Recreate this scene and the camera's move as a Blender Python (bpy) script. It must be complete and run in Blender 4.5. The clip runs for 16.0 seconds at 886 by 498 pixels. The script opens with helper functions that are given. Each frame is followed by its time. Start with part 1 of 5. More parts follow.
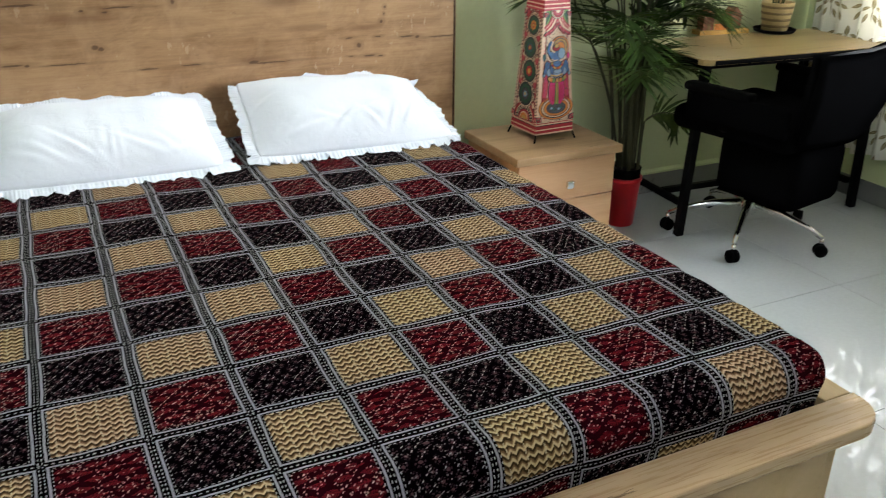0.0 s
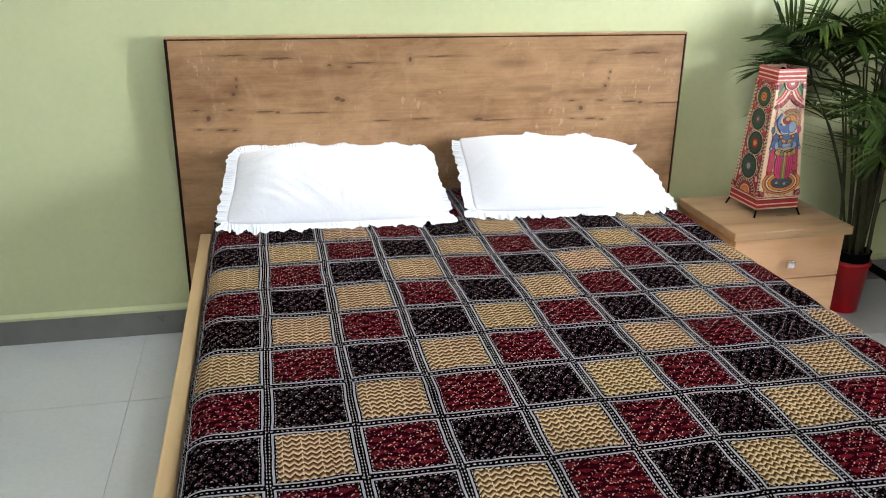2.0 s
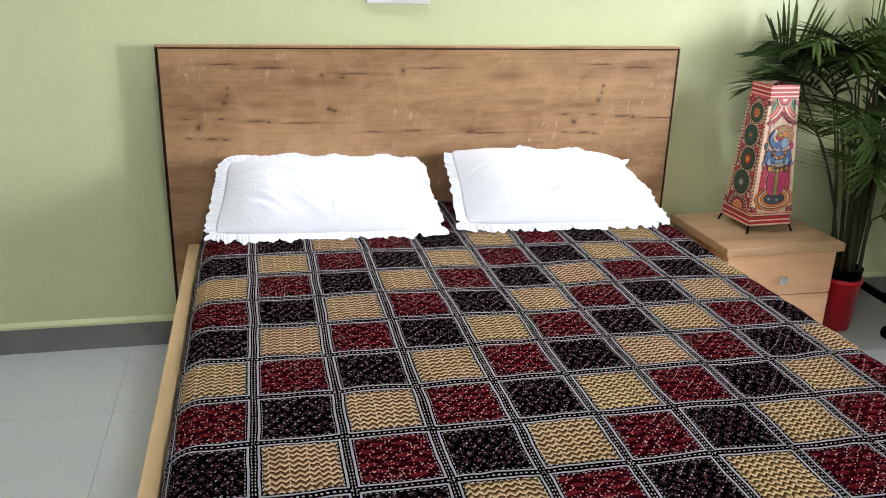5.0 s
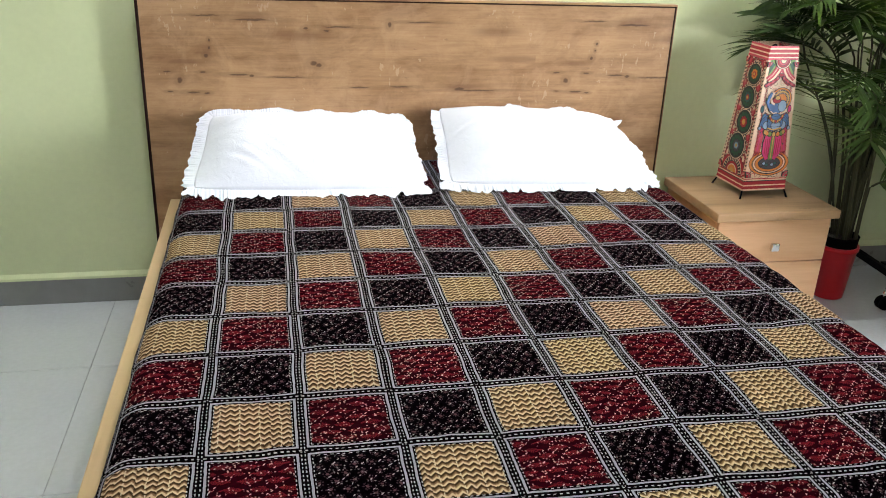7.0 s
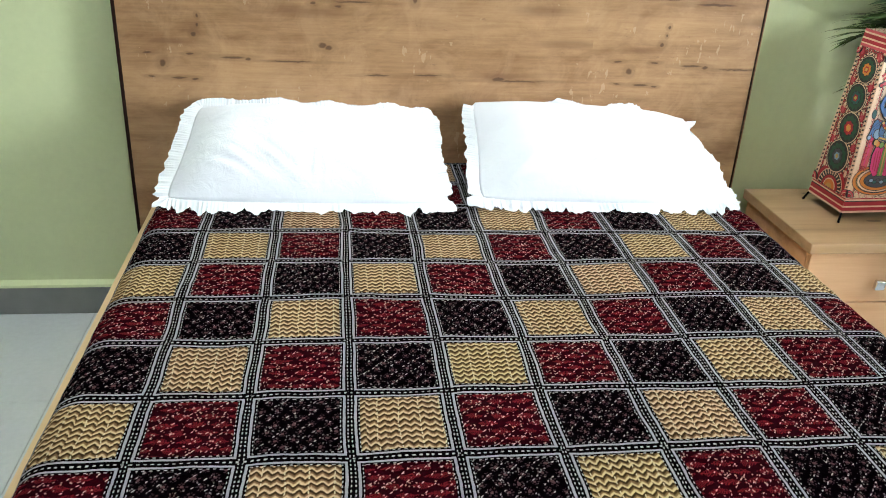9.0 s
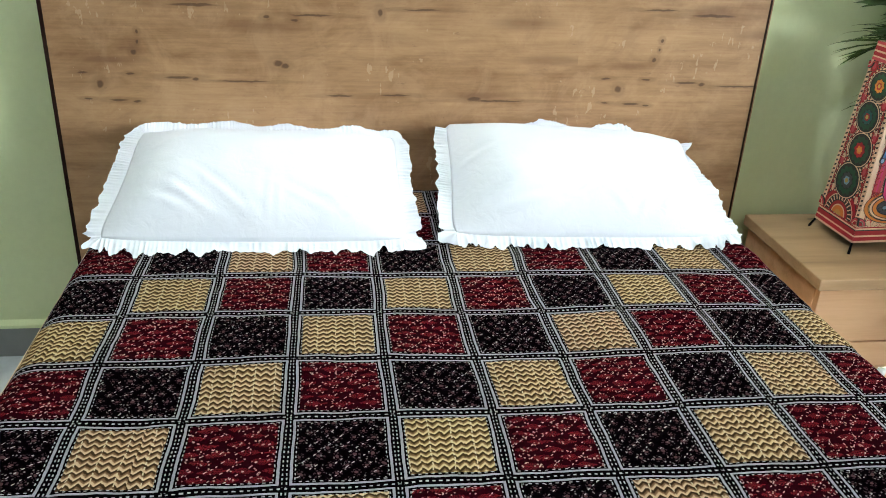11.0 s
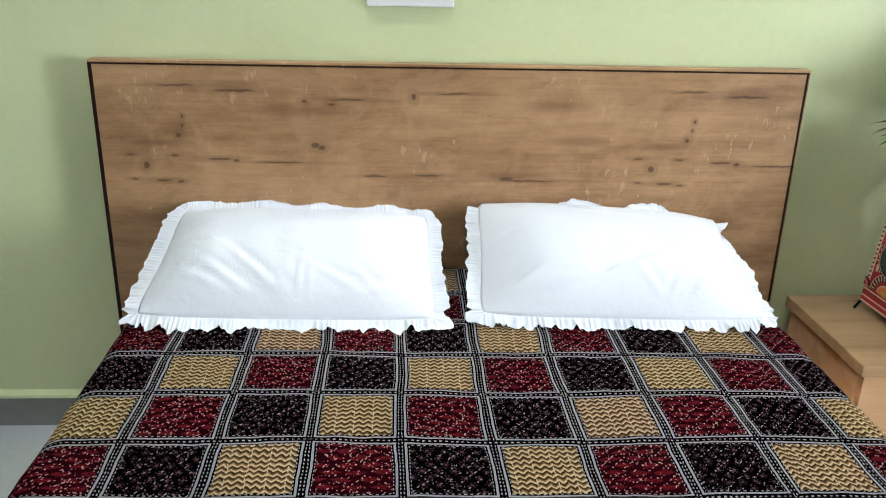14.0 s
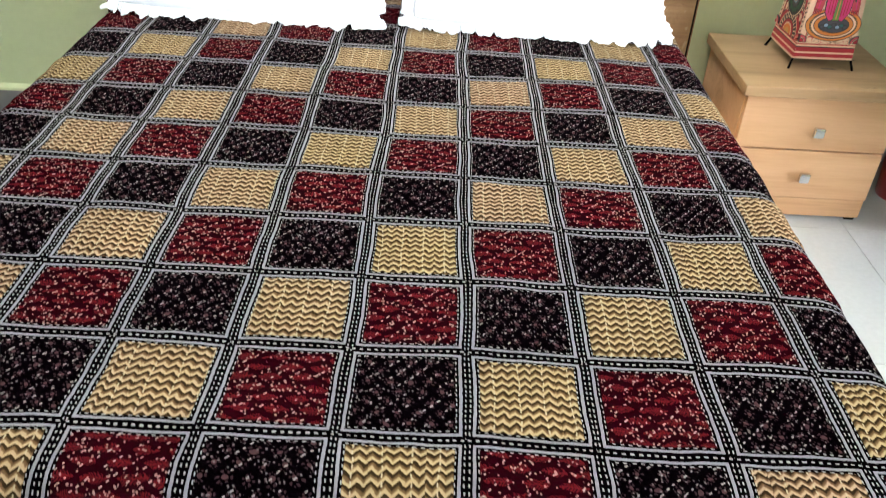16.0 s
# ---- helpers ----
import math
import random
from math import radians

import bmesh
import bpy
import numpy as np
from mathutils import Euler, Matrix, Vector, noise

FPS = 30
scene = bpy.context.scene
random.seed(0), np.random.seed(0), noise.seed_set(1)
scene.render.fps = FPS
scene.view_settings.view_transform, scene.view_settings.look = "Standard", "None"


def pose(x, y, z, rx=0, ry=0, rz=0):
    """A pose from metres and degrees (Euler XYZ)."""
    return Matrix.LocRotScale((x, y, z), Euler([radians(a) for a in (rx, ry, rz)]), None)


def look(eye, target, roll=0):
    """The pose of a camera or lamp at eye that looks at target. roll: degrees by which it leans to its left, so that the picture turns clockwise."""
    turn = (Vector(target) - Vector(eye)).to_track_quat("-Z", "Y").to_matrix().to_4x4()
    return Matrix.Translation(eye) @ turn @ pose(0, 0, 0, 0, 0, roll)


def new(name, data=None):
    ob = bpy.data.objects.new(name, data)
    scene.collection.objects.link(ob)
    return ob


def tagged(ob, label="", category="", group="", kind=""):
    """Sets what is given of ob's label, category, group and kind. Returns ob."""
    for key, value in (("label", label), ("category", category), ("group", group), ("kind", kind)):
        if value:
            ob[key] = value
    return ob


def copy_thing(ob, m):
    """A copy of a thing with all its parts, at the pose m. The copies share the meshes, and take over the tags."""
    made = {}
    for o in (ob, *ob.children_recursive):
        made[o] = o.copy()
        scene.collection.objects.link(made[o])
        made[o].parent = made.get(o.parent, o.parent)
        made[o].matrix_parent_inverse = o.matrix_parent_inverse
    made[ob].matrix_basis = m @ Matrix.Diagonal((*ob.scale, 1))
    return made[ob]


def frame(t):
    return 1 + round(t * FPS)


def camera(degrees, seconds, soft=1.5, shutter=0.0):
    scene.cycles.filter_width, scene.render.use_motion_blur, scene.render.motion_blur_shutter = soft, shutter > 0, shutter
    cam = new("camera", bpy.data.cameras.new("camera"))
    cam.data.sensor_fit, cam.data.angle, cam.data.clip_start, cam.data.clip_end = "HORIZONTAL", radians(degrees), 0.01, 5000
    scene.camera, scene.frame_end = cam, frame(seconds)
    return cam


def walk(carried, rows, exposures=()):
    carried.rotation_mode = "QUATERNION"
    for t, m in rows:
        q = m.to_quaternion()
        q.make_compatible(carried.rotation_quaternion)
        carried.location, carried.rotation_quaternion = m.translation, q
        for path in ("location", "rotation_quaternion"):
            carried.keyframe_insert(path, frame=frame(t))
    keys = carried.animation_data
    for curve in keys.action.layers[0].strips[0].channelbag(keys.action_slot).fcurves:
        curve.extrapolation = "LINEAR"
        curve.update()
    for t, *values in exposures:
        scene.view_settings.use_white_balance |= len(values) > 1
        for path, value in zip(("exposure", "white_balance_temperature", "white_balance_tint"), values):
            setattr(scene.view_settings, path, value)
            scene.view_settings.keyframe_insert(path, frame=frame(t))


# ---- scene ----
cam = camera(55.9, 16.0, soft=0.95, shutter=0.2)
EXPOSURES = [(0.0, -0.08, 6600, 12), (0.5, 0.28, 6600, 11), (1.0, 0.28, 6450, 9), (1.5, 0.35, 6600, 14), (2.0, 0.27, 6700, 18), (3.0, 0.11, 6700, 20), (5.5, 0.25, 6700, 20), (6.5, 0.31, 6700, 19), (7.5, 0.37, 6700, 16), (9.0, 0.35, 6550, 10),
             (9.5, 0.17, 6450, 8), (10.0, 0.17, 6450, 8), (12.5, 0.06, 6500, 9), (13.5, 0.02, 6500, 10), (14.0, -0.04, 6500, 13), (14.5, -0.13, 6450, 13), (15.0, -0.11, 6500, 12), (15.5, 0.35, 6750, 14), (16.0, 0.69, 6750, 14)]
PATH = [
    (0, (-0.554, -3.002, 1.425), (0.243, -1.36, 0.607), 0.5),
    (0.5, (-0.593, -2.985, 1.42), (-0.004, -1.301, 0.518), 0.7),
    (1, (-0.612, -2.983, 1.427), (-0.154, -1.255, 0.531), 0.7),
    (1.5, (-0.626, -2.98, 1.437), (-0.224, -1.196, 0.626), 0.9),
    (2, (-0.626, -2.988, 1.457), (-0.234, -1.16, 0.747), 0.8),
    (2.5, (-0.62, -2.971, 1.46), (-0.224, -1.124, 0.803), 0.9),
    (3, (-0.62, -2.971, 1.462), (-0.225, -1.114, 0.831), 0.8),
    (5.5, (-0.628, -2.966, 1.423), (-0.206, -1.141, 0.722), 1.8),
    (6, (-0.614, -2.965, 1.418), (-0.193, -1.151, 0.689), 1.7),
    (6.5, (-0.571, -2.969, 1.416), (-0.151, -1.156, 0.686), 1.7),
    (7, (-0.52, -2.948, 1.415), (-0.135, -1.138, 0.657), 2.4),
    (7.5, (-0.479, -2.8, 1.401), (-0.099, -1.006, 0.601), 2.8),
    (8, (-0.458, -2.638, 1.388), (-0.061, -0.864, 0.554), 3.0),
    (8.5, (-0.428, -2.552, 1.39), (-0.074, -0.785, 0.522), 3.2),
    (9, (-0.338, -2.443, 1.406), (-0.089, -0.651, 0.554), 2.9),
    (9.5, (-0.259, -2.355, 1.4), (-0.043, -0.551, 0.565), 2.8),
    (10, (-0.268, -2.256, 1.393), (-0.009, -0.465, 0.541), 2.6),
    (12.5, (-0.191, -2.185, 1.412), (0.065, -0.387, 0.575), 2.7),
    (13, (-0.193, -2.188, 1.414), (0.053, -0.385, 0.583), 2.6),
    (13.5, (-0.192, -2.185, 1.421), (0.001, -0.364, 0.616), 2.6),
    (14, (-0.16, -2.21, 1.436), (-0.048, -0.342, 0.729), 1.4),
    (14.5, (-0.094, -2.303, 1.448), (-0.047, -0.403, 0.827), 0.4),
    (15, (-0.038, -2.486, 1.405), (0.035, -0.612, 0.71), 1.8),
    (15.5, (0.018, -2.606, 1.372), (0.134, -0.836, 0.449), 3.6),
    (16, (0.133, -2.665, 1.343), (0.163, -1.005, 0.228), 3.5),
]
walk(cam, [(t, look(eye, target, roll)) for t, eye, target, roll in PATH], EXPOSURES)

# ---- light ----
world = bpy.data.worlds.new("daylight")
scene.world = world
world.use_nodes = True
wn = world.node_tree
wn.nodes.clear()
sky = wn.nodes.new("ShaderNodeTexSky")
sky.sky_type = 'NISHITA'
sky.sun_disc = False
sky.sun_elevation, sky.sun_rotation = radians(48), radians(100)
bg = wn.nodes.new("ShaderNodeBackground")
bg.inputs[1].default_value = 0.12
wo = wn.nodes.new("ShaderNodeOutputWorld")
wn.links.new(sky.outputs[0], bg.inputs[0])
wn.links.new(bg.outputs[0], wo.inputs[0])


def window_light(name, m, wide, high, watts, colour):
    lamp = bpy.data.lights.new(name, 'AREA')
    lamp.shape, lamp.size, lamp.size_y, lamp.energy, lamp.color = 'RECTANGLE', wide, high, watts, colour
    ob = new(name, lamp)
    ob.matrix_world = m
    return ob


window_light("daylight", pose(5.0, -3.25, 1.70, 0, 90, 0) @ pose(0, 0, 0, 0, 0, 90), 2.3, 1.9, 1180, (0.85, 0.925, 1.0))
window_light("daylight_curtain", pose(3.06, -0.86, 1.32, 0, 90, 0) @ pose(0, 0, 0, 0, 0, 90), 0.94, 1.10, 44, (0.93, 0.935, 1.0))


# ---- materials ----
class Nodes:
    """A small writer of shader nodes."""

    def __init__(self, name):
        self.mat = bpy.data.materials.new(name)
        self.mat.use_nodes = True
        self.t = self.mat.node_tree
        self.bsdf = next(n for n in self.t.nodes if n.type == 'BSDF_PRINCIPLED')

    def put(self, socket, value):
        if isinstance(value, bpy.types.NodeSocket):
            self.t.links.new(value, socket)
        elif isinstance(value, (tuple, list)) and len(value) == 3 and socket.type == 'RGBA':
            socket.default_value = (*value, 1)
        else:
            socket.default_value = value

    def m(self, op, a, b=0.0, c=0.0):
        n = self.t.nodes.new("ShaderNodeMath")
        n.operation = op
        for k, v in enumerate((a, b, c)):
            self.put(n.inputs[k], v)
        return n.outputs[0]

    def coords(self, kind="Object"):
        return self.t.nodes.new("ShaderNodeTexCoord").outputs[kind]

    def mapped(self, vec, scale=(1, 1, 1), loc=(0, 0, 0), rot=(0, 0, 0)):
        n = self.t.nodes.new("ShaderNodeMapping")
        self.put(n.inputs["Vector"], vec)
        n.inputs["Scale"].default_value = scale
        n.inputs["Location"].default_value = loc
        n.inputs["Rotation"].default_value = rot
        return n.outputs[0]

    def split(self, vec):
        n = self.t.nodes.new("ShaderNodeSeparateXYZ")
        self.put(n.inputs[0], vec)
        return n.outputs

    def join(self, x, y, z=0.0):
        n = self.t.nodes.new("ShaderNodeCombineXYZ")
        for k, v in enumerate((x, y, z)):
            self.put(n.inputs[k], v)
        return n.outputs[0]

    def noise(self, vec, scale, detail=4.0, rough=0.55, distort=0.0):
        n = self.t.nodes.new("ShaderNodeTexNoise")
        self.put(n.inputs["Vector"], vec)
        n.inputs["Scale"].default_value = scale
        n.inputs["Detail"].default_value = detail
        n.inputs["Roughness"].default_value = rough
        n.inputs["Distortion"].default_value = distort
        return n.outputs[0]

    def voronoi(self, vec, scale, feature='F1', rand=1.0):
        n = self.t.nodes.new("ShaderNodeTexVoronoi")
        n.feature = feature
        self.put(n.inputs["Vector"], vec)
        n.inputs["Scale"].default_value = scale
        n.inputs["Randomness"].default_value = rand
        return n.outputs

    def ramp(self, fac, stops, interp='LINEAR'):
        n = self.t.nodes.new("ShaderNodeValToRGB")
        n.color_ramp.interpolation = interp
        e = n.color_ramp.elements
        while len(e) < len(stops):
            e.new(0.5)
        for k, (p, col) in enumerate(stops):
            e[k].position = p
            e[k].color = (*col, 1) if len(col) == 3 else col
        self.put(n.inputs[0], fac)
        return n.outputs[0]

    def mix(self, fac, a, b, blend='MIX'):
        n = self.t.nodes.new("ShaderNodeMix")
        n.data_type, n.blend_type = 'RGBA', blend
        self.put(n.inputs[0], fac)
        self.put(n.inputs[6], a)
        self.put(n.inputs[7], b)
        return n.outputs[2]

    def bump(self, height, strength=0.3, distance=0.01):
        n = self.t.nodes.new("ShaderNodeBump")
        n.inputs["Strength"].default_value = strength
        n.inputs["Distance"].default_value = distance
        self.put(n.inputs["Height"], height)
        self.t.links.new(n.outputs[0], self.bsdf.inputs["Normal"])

    def done(self, colour=None, rough=None, metal=None, spec=None, **other):
        for key, v in (("Base Color", colour), ("Roughness", rough), ("Metallic", metal), ("Specular IOR Level", spec), *other.items()):
            if v is not None:
                self.put(self.bsdf.inputs[key], v)
        return self.mat


def plain(name, colour, rough=0.5, metal=0.0, vary=0.12, scale=30.0, bump=0.05, **other):
    """A surface of one colour with slight blotches and grain."""
    n = Nodes(name)
    c = n.coords()
    f = n.m('ADD', n.m('MULTIPLY', n.noise(c, scale, 5), 0.6), n.m('MULTIPLY', n.noise(c, scale * 0.13, 2), 0.4))
    lo = tuple(v * (1 - vary) for v in colour)
    hi = tuple(min(1, v * (1 + vary)) for v in colour)
    col = n.ramp(f, [(0.3, lo), (0.7, hi)])
    n.bump(n.noise(c, scale * 6, 3), bump, 0.003)
    r = n.m('ADD', n.m('MULTIPLY', n.m('SUBTRACT', f, 0.5), 0.25), rough)
    return n.done(col, r, metal, **other)


def wood(name, light, mid, dark, along=0, rough=0.42, scale=1.0, knots=True, sheen=0.4):
    """Sanded oak laminate with long grain along one axis, dark flecks and knots."""
    n = Nodes(name)
    c = n.coords()
    st = [9.0, 9.0, 9.0]
    st[along] = 0.8
    st = tuple(s * scale for s in st)
    wob = n.noise(n.mapped(c, tuple(s * 0.35 for s in st)), 1.0, 3)
    g1 = n.noise(n.mapped(c, st), 1.0, 6, 0.62, 0.6)
    fine = [120.0, 120.0, 120.0]
    fine[along] = 5.0
    g2 = n.noise(n.mapped(c, tuple(s * scale for s in fine)), 1.0, 3, 0.6)
    f = n.m('ADD', n.m('MULTIPLY', g1, 0.55), n.m('ADD', n.m('MULTIPLY', wob, 0.3), n.m('MULTIPLY', g2, 0.15)))
    col = n.ramp(f, [(0.34, dark), (0.46, mid), (0.60, light), (0.75, mid)])
    if knots:
        kst = [5.5, 5.5, 5.5]
        kst[along] = 1.7
        warp = n.noise(c, 3.0, 2)
        k = n.voronoi(n.mapped(c, tuple(s * scale for s in kst), (0.37, 0.21, 0.63)), 1.0)
        spot = n.m('LESS_THAN', n.m('ADD', k[0], n.m('MULTIPLY', warp, 0.18)), 0.155)
        soft = n.ramp(n.m('ADD', k[0], n.m('MULTIPLY', warp, 0.25)), [(0.12, (1, 1, 1)), (0.42, (0, 0, 0))])
        col = n.mix(n.m('MULTIPLY', n.split(soft)[0], 0.55), col, dark)
        streak = [42.0, 42.0, 42.0]
        streak[along] = 3.2
        s2 = n.noise(n.mapped(c, tuple(s * scale for s in streak)), 1.0, 4, 0.7, 0.4)
        gate = n.noise(n.mapped(c, tuple(s * scale * 0.3 for s in kst)), 1.4, 3)
        crack = n.m('MULTIPLY', n.m('GREATER_THAN', s2, 0.66), n.m('GREATER_THAN', gate, 0.52))
        col = n.mix(n.m('MULTIPLY', n.m('MAXIMUM', spot, crack), 0.72), col, tuple(v * 0.42 for v in dark))
    n.bump(g2, 0.12, 0.002)
    r = n.m('ADD', n.m('MULTIPLY', g2, 0.12), rough - 0.06)
    return n.done(col, r, spec=sheen)


def headboard_oak():
    """Sanded oak laminate; its print of knots and cracks repeats along the board."""
    n = Nodes("oak_headboard")
    c = n.coords()
    x, _, z = n.split(c)
    g1 = n.noise(n.mapped(c, (0.9, 5, 9)), 1.0, 6, 0.62, 0.7)
    g2 = n.noise(n.mapped(c, (6, 90, 150)), 1.0, 3, 0.6)
    blot = n.noise(n.mapped(c, (4.2, 3, 11.0)), 1.0, 6, 0.68, 0.6)
    f = n.m('ADD', n.m('MULTIPLY', g1, 0.42), n.m('ADD', n.m('MULTIPLY', blot, 0.42), n.m('MULTIPLY', g2, 0.16)))
    col = n.ramp(f, [(0.33, (0.168, 0.083, 0.036)), (0.43, (0.272, 0.147, 0.069)), (0.53, (0.372, 0.216, 0.107)), (0.66, (0.470, 0.286, 0.150))])
    cloud = n.split(n.ramp(n.noise(n.mapped(c, (3.4, 3, 5.0), (4, 0, 2)), 1.0, 7, 0.72, 1.2), [(0.50, (0, 0, 0)), (0.68, (1, 1, 1))]))[0]
    col = n.mix(n.m('MULTIPLY', cloud, 0.36), col, (0.165, 0.078, 0.036))
    patch = n.split(n.ramp(n.noise(n.mapped(c, (7.5, 4, 7.0), (9, 0, 5)), 1.0, 5, 0.66, 0.8), [(0.48, (0, 0, 0)), (0.62, (1, 1, 1))]))[0]
    col = n.mix(n.m('MULTIPLY', patch, 0.30), col, (0.50, 0.315, 0.175))
    fleck = n.m('GREATER_THAN', n.noise(n.mapped(c, (26, 30, 90), (1, 0, 3)), 1.0, 4, 0.7), 0.655)
    col = n.mix(n.m('MULTIPLY', fleck, 0.28), col, (0.12, 0.058, 0.028))
    rip = n.m('GREATER_THAN', n.noise(n.mapped(c, (52, 60, 20)), 1.0, 3, 0.6), 0.62)
    ripgate = n.m('GREATER_THAN', n.noise(n.mapped(c, (4, 4, 6), (2, 1, 5)), 1.0, 2), 0.56)
    col = n.mix(n.m('MULTIPLY', n.m('MULTIPLY', rip, ripgate), 0.42), col, (0.54, 0.38, 0.25))
    xp = n.m('SUBTRACT', n.m('MULTIPLY', n.m('FRACT', n.m('DIVIDE', n.m('ADD', x, 0.95), 1.372)), 1.372), 0.95)
    xw = n.m('ADD', xp, n.m('MULTIPLY', n.m('SUBTRACT', n.noise(c, 24, 4), 0.5), 0.020))
    zw = n.m('ADD', z, n.m('MULTIPLY', n.m('SUBTRACT', n.noise(n.mapped(c, (26, 20, 40)), 1.0, 4, 0.65), 0.5), 0.010))
    marks = [(-0.735, 1.052, 0.055, 0.0025), (-0.584, 1.040, 0.073, 0.0042), (-0.722, 0.972, 0.005, 0.005), (-0.726, 0.946, 0.004, 0.005), (-0.736, 0.920, 0.008, 0.007), (-0.288, 1.020, 0.060, 0.0032),
             (-0.403, 1.015, 0.009, 0.005), (-0.332, 1.007, 0.012, 0.0035), (-0.115, 1.030, 0.008, 0.010), (-0.380, 0.896, 0.014, 0.008), (-0.362, 0.889, 0.012, 0.007), (-0.866, 0.867, 0.017, 0.003),
             (-0.751, 0.864, 0.014, 0.003), (-0.633, 0.857, 0.040, 0.004), (-0.590, 0.853, 0.011, 0.005), (-0.475, 0.848, 0.088, 0.0025), (-0.828, 0.837, 0.010, 0.010), (-0.860, 0.799, 0.014, 0.0025),
             (-0.786, 0.796, 0.028, 0.0035), (-0.742, 0.793, 0.011, 0.003), (-0.217, 0.811, 0.042, 0.003), (-0.073, 0.814, 0.045, 0.003), (0.142, 0.806, 0.021, 0.0055), (0.204, 0.801, 0.094, 0.0025), (-0.006, 1.039, 0.059, 0.0025)]
    stains = [(0.264, 1.010, 0.110, 0.022), (-0.583, 1.055, 0.085, 0.018), (0.350, 0.914, 0.12, 0.018), (-0.40, 0.99, 0.16, 0.02), (0.16, 0.815, 0.12, 0.014), (-0.80, 0.90, 0.10, 0.012)]
    total = None
    for mx, mz, ml, mt in marks:
        a = n.m('DIVIDE', n.m('SUBTRACT', xw, mx), ml)
        b = n.m('DIVIDE', n.m('SUBTRACT', zw, mz), mt * 1.15)
        e = n.m('SUBTRACT', 1.0, n.m('SQRT', n.m('ADD', n.m('MULTIPLY', a, a), n.m('MULTIPLY', b, b))))
        total = e if total is None else n.m('MAXIMUM', total, e)
    soft = None
    for mx, mz, ml, mt in stains:
        a = n.m('DIVIDE', n.m('SUBTRACT', xw, mx), ml)
        b = n.m('DIVIDE', n.m('SUBTRACT', zw, mz), mt)
        e = n.m('SUBTRACT', 1.0, n.m('SQRT', n.m('ADD', n.m('MULTIPLY', a, a), n.m('MULTIPLY', b, b))))
        soft = e if soft is None else n.m('MAXIMUM', soft, e)
    smear = n.split(n.ramp(n.m('ADD', soft, n.m('MULTIPLY', n.m('SUBTRACT', blot, 0.5), 1.2)), [(0.0, (0, 0, 0)), (0.7, (1, 1, 1))]))[0]
    col = n.mix(n.m('MULTIPLY', smear, 0.55), col, (0.15, 0.072, 0.034))
    core = n.split(n.ramp(total, [(0.0, (0, 0, 0)), (0.45, (1, 1, 1))]))[0]
    halo = n.split(n.ramp(n.m('ADD', total, 1.6), [(0.0, (0, 0, 0)), (1.0, (1, 1, 1))]))[0]
    col = n.mix(n.m('MULTIPLY', halo, 0.36), col, (0.17, 0.09, 0.042))
    col = n.mix(n.m('MULTIPLY', core, 0.78), col, (0.068, 0.030, 0.013))
    n.bump(g2, 0.10, 0.002)
    return n.done(col, n.m('ADD', 0.36, n.m('MULTIPLY', g2, 0.15)), spec=0.35)


def painted_wall():
    n = Nodes("green_wall_paint")
    c = n.coords()
    f = n.m('ADD', n.m('MULTIPLY', n.noise(c, 2.2, 3), 0.6), n.m('MULTIPLY', n.noise(c, 45, 4), 0.4))
    col = n.ramp(f, [(0.3, (0.560, 0.62, 0.358)), (0.7, (0.620, 0.68, 0.400))])
    n.bump(n.m('ADD', n.noise(c, 140, 3), n.m('MULTIPLY', n.noise(c, 14, 2), 0.8)), 0.10, 0.004)
    return n.done(col, 0.38, spec=0.4)


def cloth_grid(n):
    """Cloth coordinates of the bedspread, in metres along and across."""
    uvs = n.coords("UV")
    u, v, _ = n.split(uvs)
    return uvs, u, v


def hand_stitches(n, uvs, u, v, step, length, share, width=0.0011):
    """Quilting lines on the slant: short running stitches of uneven place and length, some of them lost in the print."""
    stray = n.m('MULTIPLY', n.m('SUBTRACT', n.noise(uvs, 24, 3), 0.5), 0.013)
    across = n.m('DIVIDE', n.m('ADD', n.m('MULTIPLY', n.m('SUBTRACT', v, u), 0.7071), stray), step)
    line = n.m('FLOOR', across)
    near = n.m('MULTIPLY', n.m('ABSOLUTE', n.m('SUBTRACT', n.m('FRACT', across), 0.5)), step)
    start = n.m('FRACT', n.m('MULTIPLY', n.m('SINE', n.m('MULTIPLY', line, 12.99)), 43.7))
    along = n.m('ADD', n.m('DIVIDE', n.m('MULTIPLY', n.m('ADD', u, v), 0.7071), length), n.m('ADD', start, n.m('MULTIPLY', n.noise(uvs, 40, 2), 1.1)))
    tack = n.m('FLOOR', along)
    luck = n.m('FRACT', n.m('MULTIPLY', n.m('SINE', n.m('ADD', n.m('MULTIPLY', tack, 78.2), n.m('MULTIPLY', line, 37.7))), 437.5))
    mark = n.m('MULTIPLY', n.m('LESS_THAN', near, width), n.m('LESS_THAN', n.m('FRACT', along), n.m('ADD', 0.30, n.m('MULTIPLY', luck, 0.25))))
    return n.m('MULTIPLY', mark, n.m('LESS_THAN', luck, share))


def tacks(n, uvs, scale, size, keep):
    """Scattered short stitches, each leaning its own way."""
    turn = n.noise(uvs, 95, 1)
    u, v, _ = n.split(uvs)
    lean = n.join(n.m('ADD', n.m('MULTIPLY', u, 1.15), n.m('MULTIPLY', turn, 0.006)), n.m('SUBTRACT', v, n.m('MULTIPLY', turn, 0.008)))
    k = n.voronoi(lean, scale)
    return n.m('MULTIPLY', n.m('LESS_THAN', k[0], size), n.m('GREATER_THAN', n.split(k[1])[0], keep))


